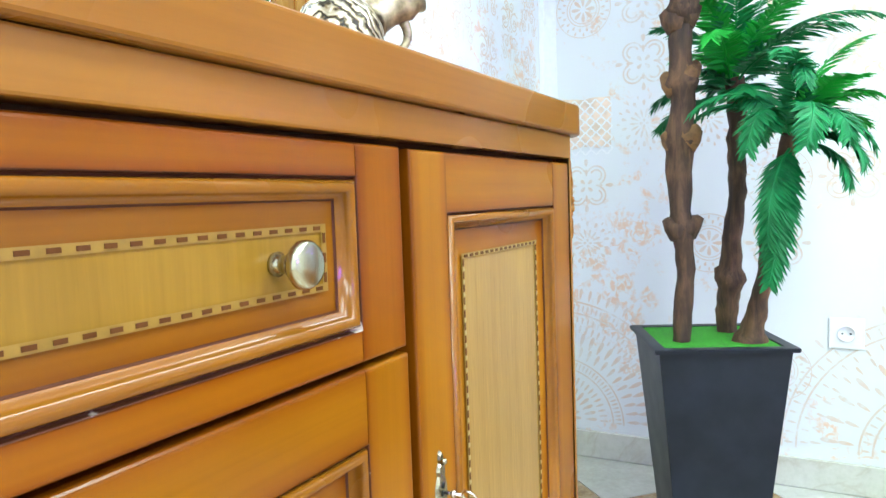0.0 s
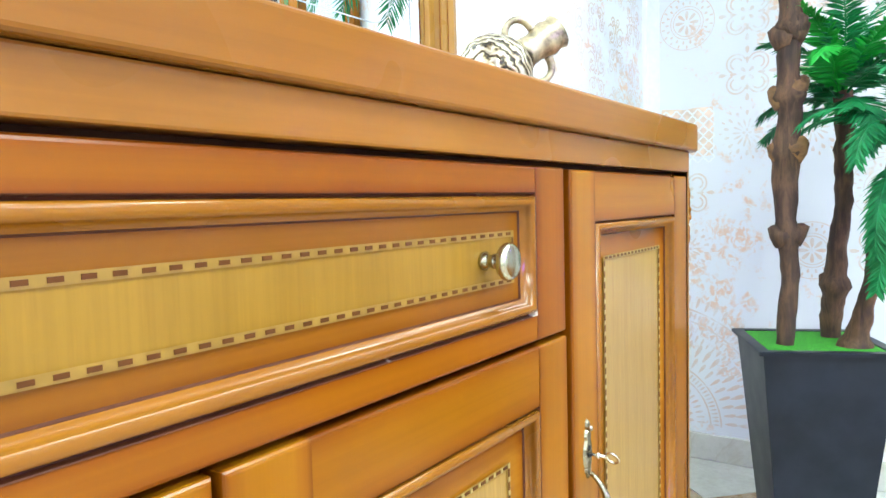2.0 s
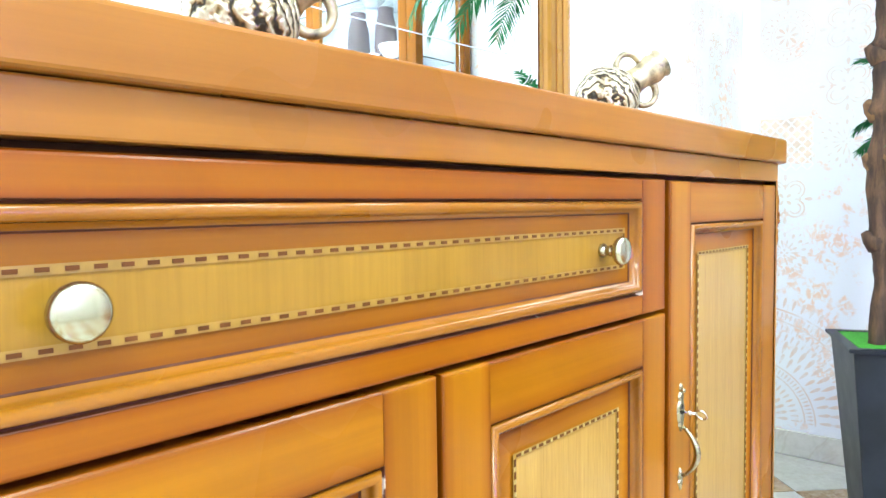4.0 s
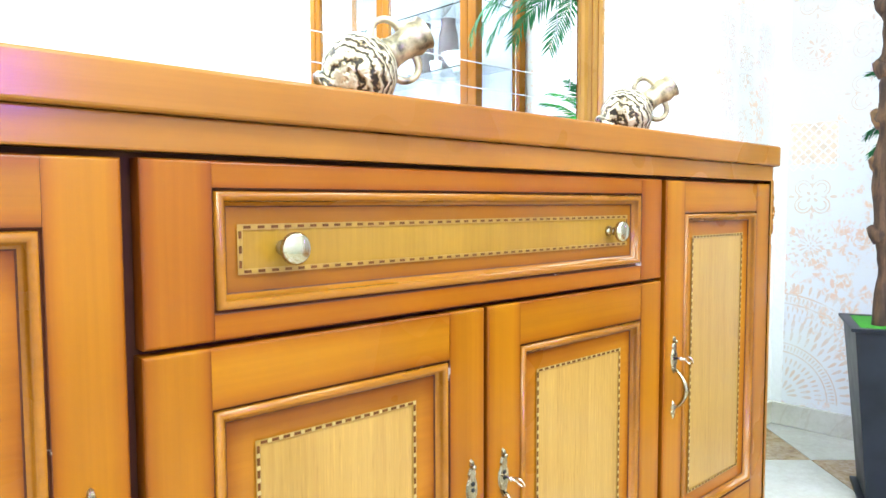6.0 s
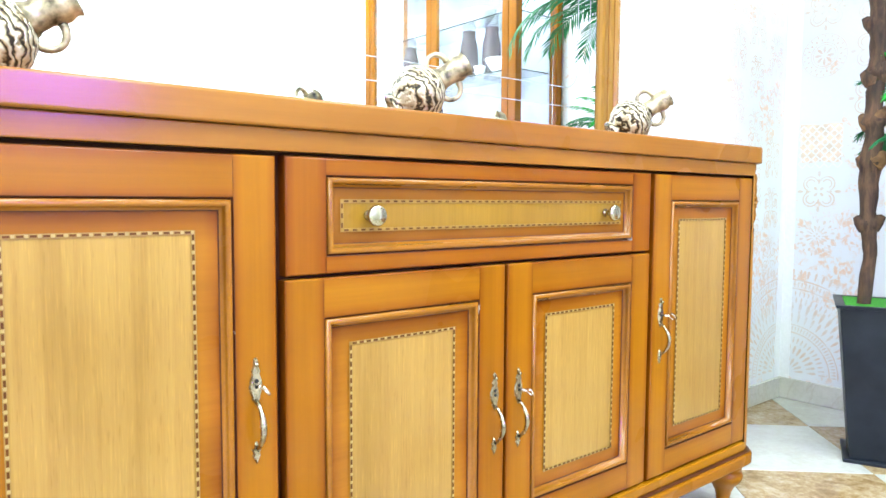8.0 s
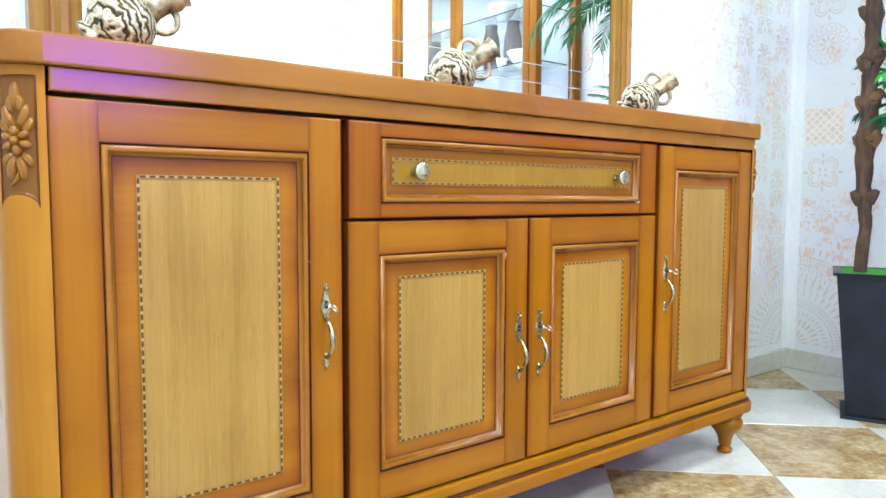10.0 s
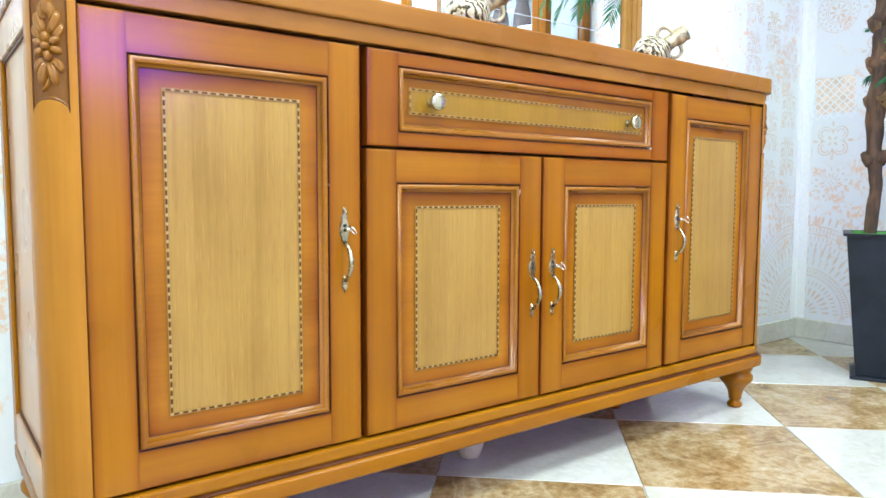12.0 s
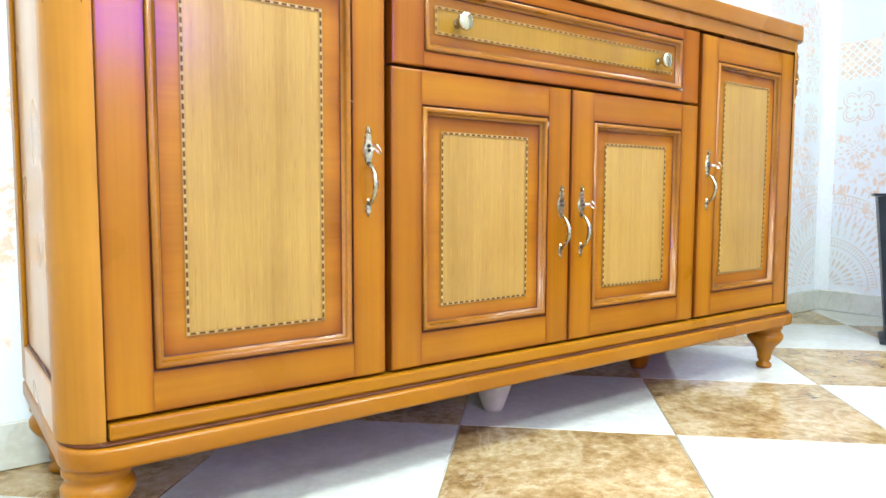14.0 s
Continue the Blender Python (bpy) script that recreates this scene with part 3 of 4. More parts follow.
def front(name, x0, x1, z0, z1, stile, rail, margin_x, margin_z, singly, lab, flat, period, dash, woods=None):
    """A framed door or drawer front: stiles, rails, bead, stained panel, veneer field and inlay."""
    d = new(name)
    d.empty_display_size = 0.05
    d.parent = side
    tagged(d, lab)
    y0, y1 = FY, FY + TH
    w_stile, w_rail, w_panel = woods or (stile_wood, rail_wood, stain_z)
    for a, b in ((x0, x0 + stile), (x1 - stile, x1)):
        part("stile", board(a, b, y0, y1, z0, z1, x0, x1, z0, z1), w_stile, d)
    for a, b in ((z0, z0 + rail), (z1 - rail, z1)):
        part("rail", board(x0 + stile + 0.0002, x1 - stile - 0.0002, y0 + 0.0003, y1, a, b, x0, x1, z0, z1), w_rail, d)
    ix0, ix1, iz0, iz1 = x0 + stile, x1 - stile, z0 + rail, z1 - rail
    part("glaze_line", frame_ring(ix0, ix1, iz0, iz1, [(-0.0004, FY - 0.0003), (0.0003, FY + 0.0001), (0.0010, FY + 0.0034), (0.0036, FY + 0.0044)]), glaze, d, "dark glazed groove")
    prof = [(0.0024, FY + 0.0050)]
    for k in range(9):
        a = math.pi * (1.0 - k / 8)
        prof.append((0.0074 + 0.0046 * math.cos(a), FY + 0.0022 - 0.0050 * math.sin(a)))
    prof += [(0.0126, FY + 0.0044), (0.0142, FY + 0.0068), (0.0164, FY + 0.0090)]
    part("bead", frame_ring(ix0, ix1, iz0, iz1, prof), bead_wood, d, "rounded moulding", smooth=True)
    part("glaze_line", frame_ring(ix0, ix1, iz0, iz1, [(0.0158, FY + 0.0086), (0.0168, FY + 0.0102), (0.0179, FY + 0.0107)]), glaze, d, "dark glazed groove")
    part("panel", box(ix0 + 0.012, ix1 - 0.012, 0.0, 0.006, iz0 + 0.012, iz1 - 0.012), w_panel, d, "stained panel, its edges darkened by glaze and painted shade")
    vx0, vx1, vz0, vz1 = ix0 + margin_x, ix1 - margin_x, iz0 + margin_z, iz1 - margin_z
    part("veneer", box(vx0, vx1, -0.0012, 0.001, vz0, vz1), flat, d, "paler oak veneer field")
    inlay(d, vx0, vx1, vz0, vz1, -0.0022, singly, period, dash)
    return d


DS = dict(period=0.0128, dash=0.0070)
door_a = front("door", -0.878, -0.445, 0.192, 0.876, 0.0605, 0.057, 0.0505, 0.045, False, "tall inlaid cabinet door", veneer, **DS)
door_d = front("door", 0.446, 0.875, 0.192, 0.876, 0.065, 0.057, 0.047, 0.045, False, "tall inlaid cabinet door", veneer, **DS)
door_b = front("door", -0.433, -0.005, 0.192, 0.7035, 0.062, 0.0585, 0.050, 0.045, True, "short inlaid cabinet door", veneer, **DS)
door_c = front("door", 0.001, 0.433, 0.192, 0.7035, 0.0645, 0.0585, 0.048, 0.045, True, "short inlaid cabinet door", veneer, **DS)
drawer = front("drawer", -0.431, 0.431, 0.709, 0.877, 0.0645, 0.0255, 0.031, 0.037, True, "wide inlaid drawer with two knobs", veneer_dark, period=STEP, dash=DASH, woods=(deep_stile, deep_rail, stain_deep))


def handle_mesh():
    """An antique pull: pierced leaf plate with keyhole, bowed grip and a small leaf foot."""
    bm = bmesh.new()
    half = [(0.0, 0.074), (0.0028, 0.071), (0.0036, 0.066), (0.0026, 0.0625), (0.0046, 0.060), (0.0066, 0.055), (0.0052, 0.0505), (0.0066, 0.047), (0.0092, 0.041), (0.0100, 0.033), (0.0086, 0.025), (0.0056, 0.019), (0.0062, 0.016), (0.0034, 0.012), (0.0, 0.006)]
    out = half + [(-x, z) for x, z in reversed(half[1:-1])]
    b = bmesh.new()
    lo, hi = [b.verts.new((x, 0, z)) for x, z in out], [b.verts.new((x * 0.82, -0.0032, 0.04 + (z - 0.04) * 0.95)) for x, z in out]
    for i in range(len(out)):
        b.faces.new((lo[i], lo[(i + 1) % len(out)], hi[(i + 1) % len(out)], hi[i]))
    b.faces.new(hi)
    add(bm, b)
    foot = [(0.0, -0.076), (0.0034, -0.068), (0.0066, -0.063), (0.0040, -0.060), (0.0076, -0.053), (0.0036, -0.054), (0.0026, -0.046), (0.0, -0.043)]
    out = foot + [(-x, z) for x, z in reversed(foot[1:-1])]
    b = bmesh.new()
    lo, hi = [b.verts.new((x, 0, z)) for x, z in out], [b.verts.new((x * 0.7, -0.003, -0.06 + (z + 0.06) * 0.8)) for x, z in out]
    for i in range(len(out)):
        b.faces.new((lo[i], lo[(i + 1) % len(out)], hi[(i + 1) % len(out)], hi[i]))
    b.faces.new(hi)
    add(bm, b)
    pts, rad = [], []
    for k in range(17):
        s = k / 16
        z = 0.014 - s * 0.068
        pts.append((0.0, -0.003 - 0.020 * math.sin(math.pi * s) ** 0.8 - 0.0015, z))
        rad.append(0.0026 + 0.0020 * math.sin(math.pi * s) ** 2)
    add(bm, tube(pts, rad, 10))
    add(bm, lathe([(0, 0), (0.0035, 0), (0.0028, 0.004), (0, 0.005)], 10), pose(0, -0.003, 0.064, 90))
    bmesh.ops.recalc_face_normals(bm, faces=bm.faces[:])
    return mesh_of("handle", bm, pewter)


def key_mesh():
    bm = bmesh.new()
    add(bm, tube([(0, -0.001, 0), (0, -0.020, 0)], 0.0018, 8))
    add(bm, lathe([(0, 0), (0.0034, 0.0), (0.0034, 0.003), (0, 0.003)], 12), pose(0, -0.009, 0, 90))
    ring = [(0.0085 * math.cos(2 * math.pi * k / 18), -0.0265 + 0.0068 * math.sin(2 * math.pi * k / 18), 0) for k in range(19)]
    add(bm, tube(ring, 0.0014, 6), pose(0, 0, 0, 0, 55, 0))
    return mesh_of("key", bm, key_metal)


hole_bm = bmesh.new()
add(hole_bm, lathe([(0, 0), (0.0030, 0), (0.0030, 0.0006), (0, 0.0006)], 12), pose(0, -0.0033, 0.0415, 90))
add(hole_bm, lathe([(0, 0), (0.0028, 0), (0.0028, 0.0006), (0, 0.0006)], 12), pose(0, -0.0033, 0.0335, 90))
H_MESH, K_MESH, HOLE_MESH = handle_mesh(), key_mesh(), mesh_of("keyhole", hole_bm, dark_hole)
for owner, x, z, has_key in ((door_a, -0.478, 0.529, True), (door_b, -0.030, 0.438, False), (door_c, 0.030, 0.438, True), (door_d, 0.478, 0.529, True)):
    for nm, me, m in (("handle", H_MESH, pose(x, FY - 0.0002, z)), ("keyhole", HOLE_MESH, pose(x, FY - 0.0002, z)), ("key", K_MESH, pose(x + 0.001, FY - 0.003, z + 0.0345))):
        if nm == "key" and not has_key:
            continue
        ob = new(nm, me)
        ob.parent = owner
        ob.matrix_local = m
        tagged(ob, {"handle": "antique pewter pull with leaf plate", "keyhole": "dark keyhole", "key": "small steel key in the lock"}[nm])
for x in KNOBS:
    kb = lathe([(0, 0), (0.0080, 0), (0.0085, 0.003), (0.0060, 0.006), (0.0052, 0.009), (0.0066, 0.011), (0.0066, 0.0135), (0.0050, 0.0155), (0.0060, 0.018), (0.0140, 0.0205), (0.0162, 0.0235), (0.0162, 0.027), (0.0145, 0.0298), (0.0125, 0.0305), (0.0, 0.0318)], 32)
    part("knob", kb, knob_metal, drawer, "round brushed metal knob", at=pose(x, -0.001, 0.793, 90))


# ---- mirror on the sideboard ----
MX, MY = 0.842, 0.400
mir = thing("wall_mirror", "wide mirror in a honey wooden frame with etched border lines", "mirror", pose(0, 0, 0.957))
prof = [(0.0, 0.035), (0.0, -0.006), (0.006, -0.018), (0.020, -0.022), (0.030, -0.016), (0.038, -0.016), (0.048, -0.024), (0.060, -0.024), (0.066, -0.012), (0.078, -0.010), (0.086, -0.003), (0.086, 0.004)]
part("frame", frame_ring(-MX, MX, 0.0, 1.05, [(i, MY + y) for i, y in prof], 0.5), frame_wood, mir, "moulded honey wood frame")
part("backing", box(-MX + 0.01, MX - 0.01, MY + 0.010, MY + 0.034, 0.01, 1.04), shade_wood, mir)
part("mirror_glass", box(-MX + 0.082, MX - 0.082, MY, MY + 0.006, 0.038, 0.968), mirror_mat, mir, "silvered glass")
for off in (0.034, 0.086):
    x0, x1, z0, z1, r = -MX + 0.086 + off, MX - 0.086 - off, 0.086 + off, 0.964 - off, 0.05
    pts = []
    for cx, cz, a0 in ((x1 - r, z1 - r, 0), (x0 + r, z1 - r, 90), (x0 + r, z0 + r, 180), (x1 - r, z0 + r, 270)):
        for k in range(9):
            a = math.radians(a0 + k * 90 / 8)
            pts.append((cx + r * math.cos(a), cz + r * math.sin(a)))
    bm = bmesh.new()
    n = len(pts)
    for i in range(n):
        (ax, az), (bx, bz) = pts[i], pts[(i + 1) % n]
        d = Vector((bx - ax, 0, bz - az))
        nn = Vector((-d.z, 0, d.x)).normalized() * 0.0009
        q = [Vector((ax, MY - 0.0006, az)), Vector((bx, MY - 0.0006, bz))]
        bm.faces.new([bm.verts.new(v) for v in (q[0] - nn, q[0] + nn, q[1] + nn, q[1] - nn)])
    bmesh.ops.remove_doubles(bm, verts=bm.verts[:], dist=0.0008)
    part("etched_line", bm, etched, mir, "frosted border line")


for a, b in ((0.0295, 0.0325), (0.0615, 0.0650), (0.0845, 0.0862)):
    ya = MY - (0.0168 if a < 0.05 else 0.0215 if a < 0.08 else 0.0045)
    part("frame_line", frame_ring(-MX, MX, 0.0, 1.05, [(a, ya), (b, ya - 0.0004)], 0.5), deep_wood, mir, "darker line in the frame moulding")


# ---- jugs ----
def jug(m):
    j = thing("jug", "tilted gilded jug with dark swirls and two handles", "jug", m, "ornamental jugs")
    ax = pose(0, 0, 0.056, 0, 57, 0)      # the jug lies back on its foot
    body = lathe([(0.0, -0.052), (0.024, -0.056), (0.029, -0.054), (0.030, -0.048), (0.027, -0.042), (0.041, -0.030), (0.051, -0.012), (0.0535, 0.004), (0.049, 0.022), (0.037, 0.038), (0.025, 0.047)], 32)
    bmesh.ops.subdivide_edges(body, edges=body.edges[:], cuts=1)
    part("body", body, jug_mat, j, "swirled round belly", smooth=True, at=ax)
    neck = lathe([(0.025, 0.046), (0.0205, 0.056), (0.0195, 0.070), (0.023, 0.084), (0.0245, 0.092), (0.021, 0.104), (0.024, 0.110), (0.0195, 0.110), (0.016, 0.100), (0.0, 0.098)], 24)
    part("neck", neck, jug_gold, j, "dull gilt neck", smooth=True, at=ax)
    for q in (-1, 1):
        pts = []
        for k in range(17):
            a = math.pi * (1.08 - 1.16 * k / 16)
            pts.append((q * (0.020 + 0.025 * max(0.0, math.sin(a)) ** 0.9), 0, 0.060 + 0.021 * math.cos(a)))
        part("handle", tube(pts, [0.0068 - 0.0022 * math.sin(math.pi * k / 16) for k in range(17)], 10), jug_gold, j, "looped handle", at=ax)
    stand = lathe([(0.0, 0.0), (0.026, 0.0), (0.030, 0.004), (0.022, 0.010), (0.026, 0.018), (0.0, 0.018)], 20)
    part("foot", stand, jug_gold, j, "rough gilt foot", smooth=True, at=pose(0.004, 0, 0))
    return j


jug_1 = jug(pose(-0.082, 0.150, 0.957, 0, 0, -25))
for x, y, a in ((0.585, 0.160, -40), (-0.752, 0.135, -12)):
    copy_thing(jug_1, pose(x, y, 0.957, 0, 0, a))


# ---- potted palm ----
PCX, PCY, PTURN = 1.599, -0.097, -66.8
pot = thing("plant_pot", "tall anthracite square planter, tapering downwards, on the floor", "plant pot", pose(PCX, PCY, 0, 0, 0, PTURN))


def taper(h0, h1, z0, z1, inner=None):
    bm = bmesh.new()
    lo = [bm.verts.new((sx * h0, sy * h0, z0)) for sx, sy in ((-1, -1), (1, -1), (1, 1), (-1, 1))]
    hi = [bm.verts.new((sx * h1, sy * h1, z1)) for sx, sy in ((-1, -1), (1, -1), (1, 1), (-1, 1))]
    bm.faces.new(list(reversed(lo)))
    for i in range(4):
        bm.faces.new((lo[i], lo[(i + 1) % 4], hi[(i + 1) % 4], hi[i]))
    if inner is None:
        bm.faces.new(hi)
    else:
        a = [bm.verts.new((sx * inner, sy * inner, z1)) for sx, sy in ((-1, -1), (1, -1), (1, 1), (-1, 1))]
        b = [bm.verts.new((sx * inner * 0.99, sy * inner * 0.99, z1 - 0.03)) for sx, sy in ((-1, -1), (1, -1), (1, 1), (-1, 1))]
        for i in range(4):
            bm.faces.new((hi[i], hi[(i + 1) % 4], a[(i + 1) % 4], a[i]))
            bm.faces.new((a[i], a[(i + 1) % 4], b[(i + 1) % 4], b[i]))
    bmesh.ops.bevel(bm, geom=bm.edges[:], offset=0.0015, segments=2, affect="EDGES")
    return bm


part("body", taper(0.091, 0.136, 0.012, 0.490, 0.125), pot_paint, pot)
part("base_plate", box(-0.108, 0.108, -0.108, 0.108, 0.0, 0.0115, 0.003), pot_paint, pot)
part("rim", taper(0.1470, 0.1480, 0.4905, 0.500, 0.1215), pot_paint, pot)
part("turf", box(-0.1210, 0.1210, -0.1210, 0.1210, 0.4910, 0.4985, 0.003), turf, pot, "bright green artificial turf")


def trunk(points, radii, seed, knots):
    rng = random.Random(seed)
    bm = bmesh.new()
    pts = [Vector(p) for p in points]
    dense, rad = [], []
    n = 46
    for i in range(n + 1):
        s = i / n * (len(pts) - 1)
        k = min(int(s), len(pts) - 2)
        f = s - k
        p = pts[k].lerp(pts[k + 1], f)
        r = radii[k] + (radii[k + 1] - radii[k]) * f
        z = p.z
        for kz, kr in knots:
            r += kr * 1.35 * math.exp(-((z - kz) / 0.016) ** 2)
        p += Vector((noise.noise((z * 7, seed, 0)), noise.noise((z * 7, seed, 9)), 0)) * 0.010
        dense.append(p)
        rad.append(r * (0.97 + rng.random() * 0.06))
    t = tube(dense, rad, 18)
    for v in t.verts:
        v.co += Vector(noise.noise_vector(v.co * 28)) * 0.0045 + Vector(noise.noise_vector(v.co * 90)) * 0.0018
    add(bm, t)
    return bm


def stub(p, d, r, long):
    """A cut leaf base that stands off a trunk."""
    p, d = Vector(p), Vector(d).normalized()
    t = tube([p - d * 0.012, p + d * long * 0.25, p + d * long * 0.6 + Vector((0, 0, 0.007)), p + d * long + Vector((0, 0, 0.018))], [r * 0.95, r, r * 0.66, r * 0.30], 12)
    for v in t.verts:
        v.co += Vector(noise.noise_vector(v.co * 60)) * 0.003
    return t


def frond(rng, long, rise, fall, leaf_long, material):
    """One feathered palm leaf along +x; it rises at first and bends down towards its tip (degrees)."""
    bm = bmesh.new()
    n = 44
    spine, p = [], Vector((0, 0, 0))
    for i in range(n + 1):
        s = i / n
        a = math.radians(rise + (fall - rise) * s ** 1.15)
        spine.append(p.copy())
        p = p + Vector((math.cos(a), 0.10 * math.sin(s * 4), math.sin(a))) * long / n
    add(bm, tube(spine, [0.0036 * (1 - 0.8 * i / n) for i in range(n + 1)], 5))
    for i in range(6, n + 1):
        s = i / n
        d = (spine[min(i + 1, n)] - spine[i - 1]).normalized()
        sidev = Vector((0, 1, 0))
        up = d.cross(sidev).normalized()
        for q in (-1, 1):
            ll = leaf_long * (0.30 + 0.80 * math.sin(math.pi * min(1, 0.14 + s * 0.80)) ** 0.7) * rng.uniform(0.88, 1.1)
            ang = math.radians(64 - 26 * s + rng.uniform(-5, 5))
            out = (d * math.cos(ang) + sidev * q * math.sin(ang) + up * rng.uniform(-0.30, 0.05)).normalized()
            wv = out.cross(up).normalized() * (0.0054 * (1.1 - 0.4 * s))
            sag = Vector((0, 0, -1)) * ll * 0.16
            a = spine[i]
            mid, tip = a + out * ll * 0.5 + sag * 0.25, a + out * ll + sag
            v = [bm.verts.new(c) for c in (a - wv * 0.5, a + wv * 0.5, mid + wv, tip, mid - wv)]
            ridge = bm.verts.new(mid - up * 0.0024)
            bm.faces.new((v[0], v[1], v[2], ridge))
            bm.faces.new((v[0], ridge, v[4]))
            bm.faces.new((ridge, v[2], v[3]))
            bm.faces.new((ridge, v[3], v[4]))
    return mesh_of("frond", bm, material)


palm = thing("palm_tree", "artificial palm with three brown trunks and green fronds in the planter", "palm", pose(-0.010, 0, 0))
TR = [
    ("A", [(1.545, -0.053, 0.482), (1.54, -0.060, 0.63), (1.54, -0.058, 0.755), (1.54, -0.050, 0.88), (1.54, -0.058, 1.0), (1.54, -0.055, 1.125), (1.54, -0.060, 1.25), (1.55, -0.05, 1.42), (1.56, -0.055, 1.61)], [0.021, 0.020, 0.021, 0.028, 0.026, 0.023, 0.024, 0.025, 0.024], [(0.755, 0.007), (0.945, 0.009), (1.07, 0.010), (1.215, 0.010), (1.36, 0.008), (1.52, 0.008)]),
    ("B", [(1.68, -0.132, 0.482), (1.675, -0.136, 0.63), (1.668, -0.152, 0.787), (1.662, -0.164, 0.941), (1.66, -0.152, 1.08)], [0.024, 0.025, 0.019, 0.020, 0.022], [(0.625, 0.010), (0.95, 0.004)]),
    ("C", [(1.585, -0.190, 0.482), (1.572, -0.212, 0.63), (1.562, -0.240, 0.764), (1.556, -0.259, 0.869), (1.55, -0.274, 0.94)], [0.026, 0.017, 0.018, 0.017, 0.015], [(0.50, 0.010), (0.72, 0.004)]),
]
for nm, pts, rr, kn in TR:
    part("trunk", trunk(pts, rr, ord(nm), kn), bark, palm, "knobbly brown bark")
rng = random.Random(4)
for z, a in ((0.752, -78), (0.748, 120), (0.940, -72), (0.946, -100), (0.935, 108), (1.062, 100), (1.082, -74), (1.070, -120), (1.205, -76), (1.215, -110), (1.195, 105), (1.36, 100)):
    d = Vector((math.cos(math.radians(a)), math.sin(math.radians(a)), 0.15))
    part("husk", stub(Vector((1.54, -0.056, z)) + d * 0.008, d, 0.030, 0.030), bark_tan if 0.93 < z < 1.1 else bark, palm, "cut leaf base")
for z, a in ((0.632, 110), (0.628, -80)):
    d = Vector((math.cos(math.radians(a)), math.sin(math.radians(a)), 0.1))
    part("husk", stub(Vector((1.675, -0.136, z)) + d * 0.006, d, 0.026, 0.020), bark, palm, "cut leaf base")
# crown: top of trunk, length, then (bearing, rise, fall, bright, share of length) for each leaf
CROWNS = [
    ((1.66, -0.152, 1.065), 0.34, 0.057, [(215, 70, 0, 1, 0.9), (180, 80, 15, 0, 0.9), (150, 78, 25, 1, 0.8), (-95, 62, -25, 0, 1), (-60, 40, -55, 0, 0.72), (-20, 65, -10, 0, 1), (20, 48, -40, 0, 0.7), (60, 70, -15, 1, 0.6), (95, 30, -45, 0, 0.55), (130, 55, -30, 0, 0.5), (170, 62, -38, 1, 0.8), (205, 40, -60, 0, 0.9), (240, 55, -20, 0, 0.8), (80, 0, -45, 0, 0.58), (265, 78, 5, 1, 1), (190, 15, -70, 0, 0.8), (-40, 82, 20, 0, 1), (110, 75, 0, 0, 0.7)]),
    ((1.55, -0.274, 0.930), 0.33, 0.048, [(-80, 80, 10, 1, 0.62), (215, 80, -10, 1, 0.62), (146, -30, -95, 0, 0.78), (-90, 76, -25, 1, 0.58), (-70, 60, -40, 1, 0.5), (-100, 45, -78, 0, 0.55), (-30, 60, -40, 0, 0.5), (20, 62, -60, 0, 0.9), (70, 68, -50, 0, 0.8), (110, 75, -45, 0, 0.8), (155, 66, -88, 0, 0.8), (182, 64, -90, 0, 0.8), (212, 66, -86, 0, 0.6), (255, 35, -88, 0, 0.5), (175, 84, -20, 0, 1), (-60, 86, 20, 1, 0.85), (235, 74, -86, 0, 0.55), (166, -55, -92, 0, 0.9), (240, 5, -88, 0, 0.45)]),
    ((1.56, -0.055, 1.55), 0.58, 0.100, [(10, 60, 10, 0, 0.8), (50, 70, 20, 0, 0.7), (95, 80, 45, 0, 0.7), (140, 80, 45, 0, 0.7), (213, 42, -78, 0, 1.05), (224, 50, -80, 0, 1.0), (240, 40, -75, 0, 1), (205, 62, -50, 0, 0.9), (270, 50, -70, 0, 1), (300, 45, -60, 0, 1), (330, 62, -40, 0, 0.9), (0, 84, 40, 0, 0.8), (240, 80, 10, 0, 1)]),
]
for c, long, ll, leaves in CROWNS:
    for a, rise, fall, bright, part_long in leaves:
        me = frond(rng, long * part_long * rng.uniform(0.94, 1.06), rise, fall, ll, leaf_light if bright else leaf_dark)
        ob = new("frond", me)
        ob.parent = palm
        ob.matrix_local = pose(c[0], c[1], c[2] - 0.02 + 0.02 * rng.random(), rng.uniform(-12, 12), 0, a + rng.uniform(-6, 6))
        tagged(ob, "bright green feathered plastic leaf" if bright else "deep green feathered plastic leaf")


# ---- wall socket ----
so = thing("wall_socket", "white square two-pin wall socket", "socket", pose(XR, -0.388, 0.438))
part("plate", box(-0.005, -0.0005, -0.042, 0.042, -0.042, 0.042, 0.003), plastic_white, so)
part("ring", lathe([(0.0, 0.0006), (0.0185, 0.0006), (0.0195, 0.003), (0.022, 0.003), (0.022, 0.0001)], 28), plastic_white, so, at=pose(-0.0052, 0, 0, 0, -90, 0))
for q in (-1, 1):
    part("pin_hole", lathe([(0, 0), (0.0026, 0), (0.0026, 0.001), (0, 0.001)], 10), dark_hole, so, at=pose(-0.0060, q * 0.0095, 0, 0, -90, 0))


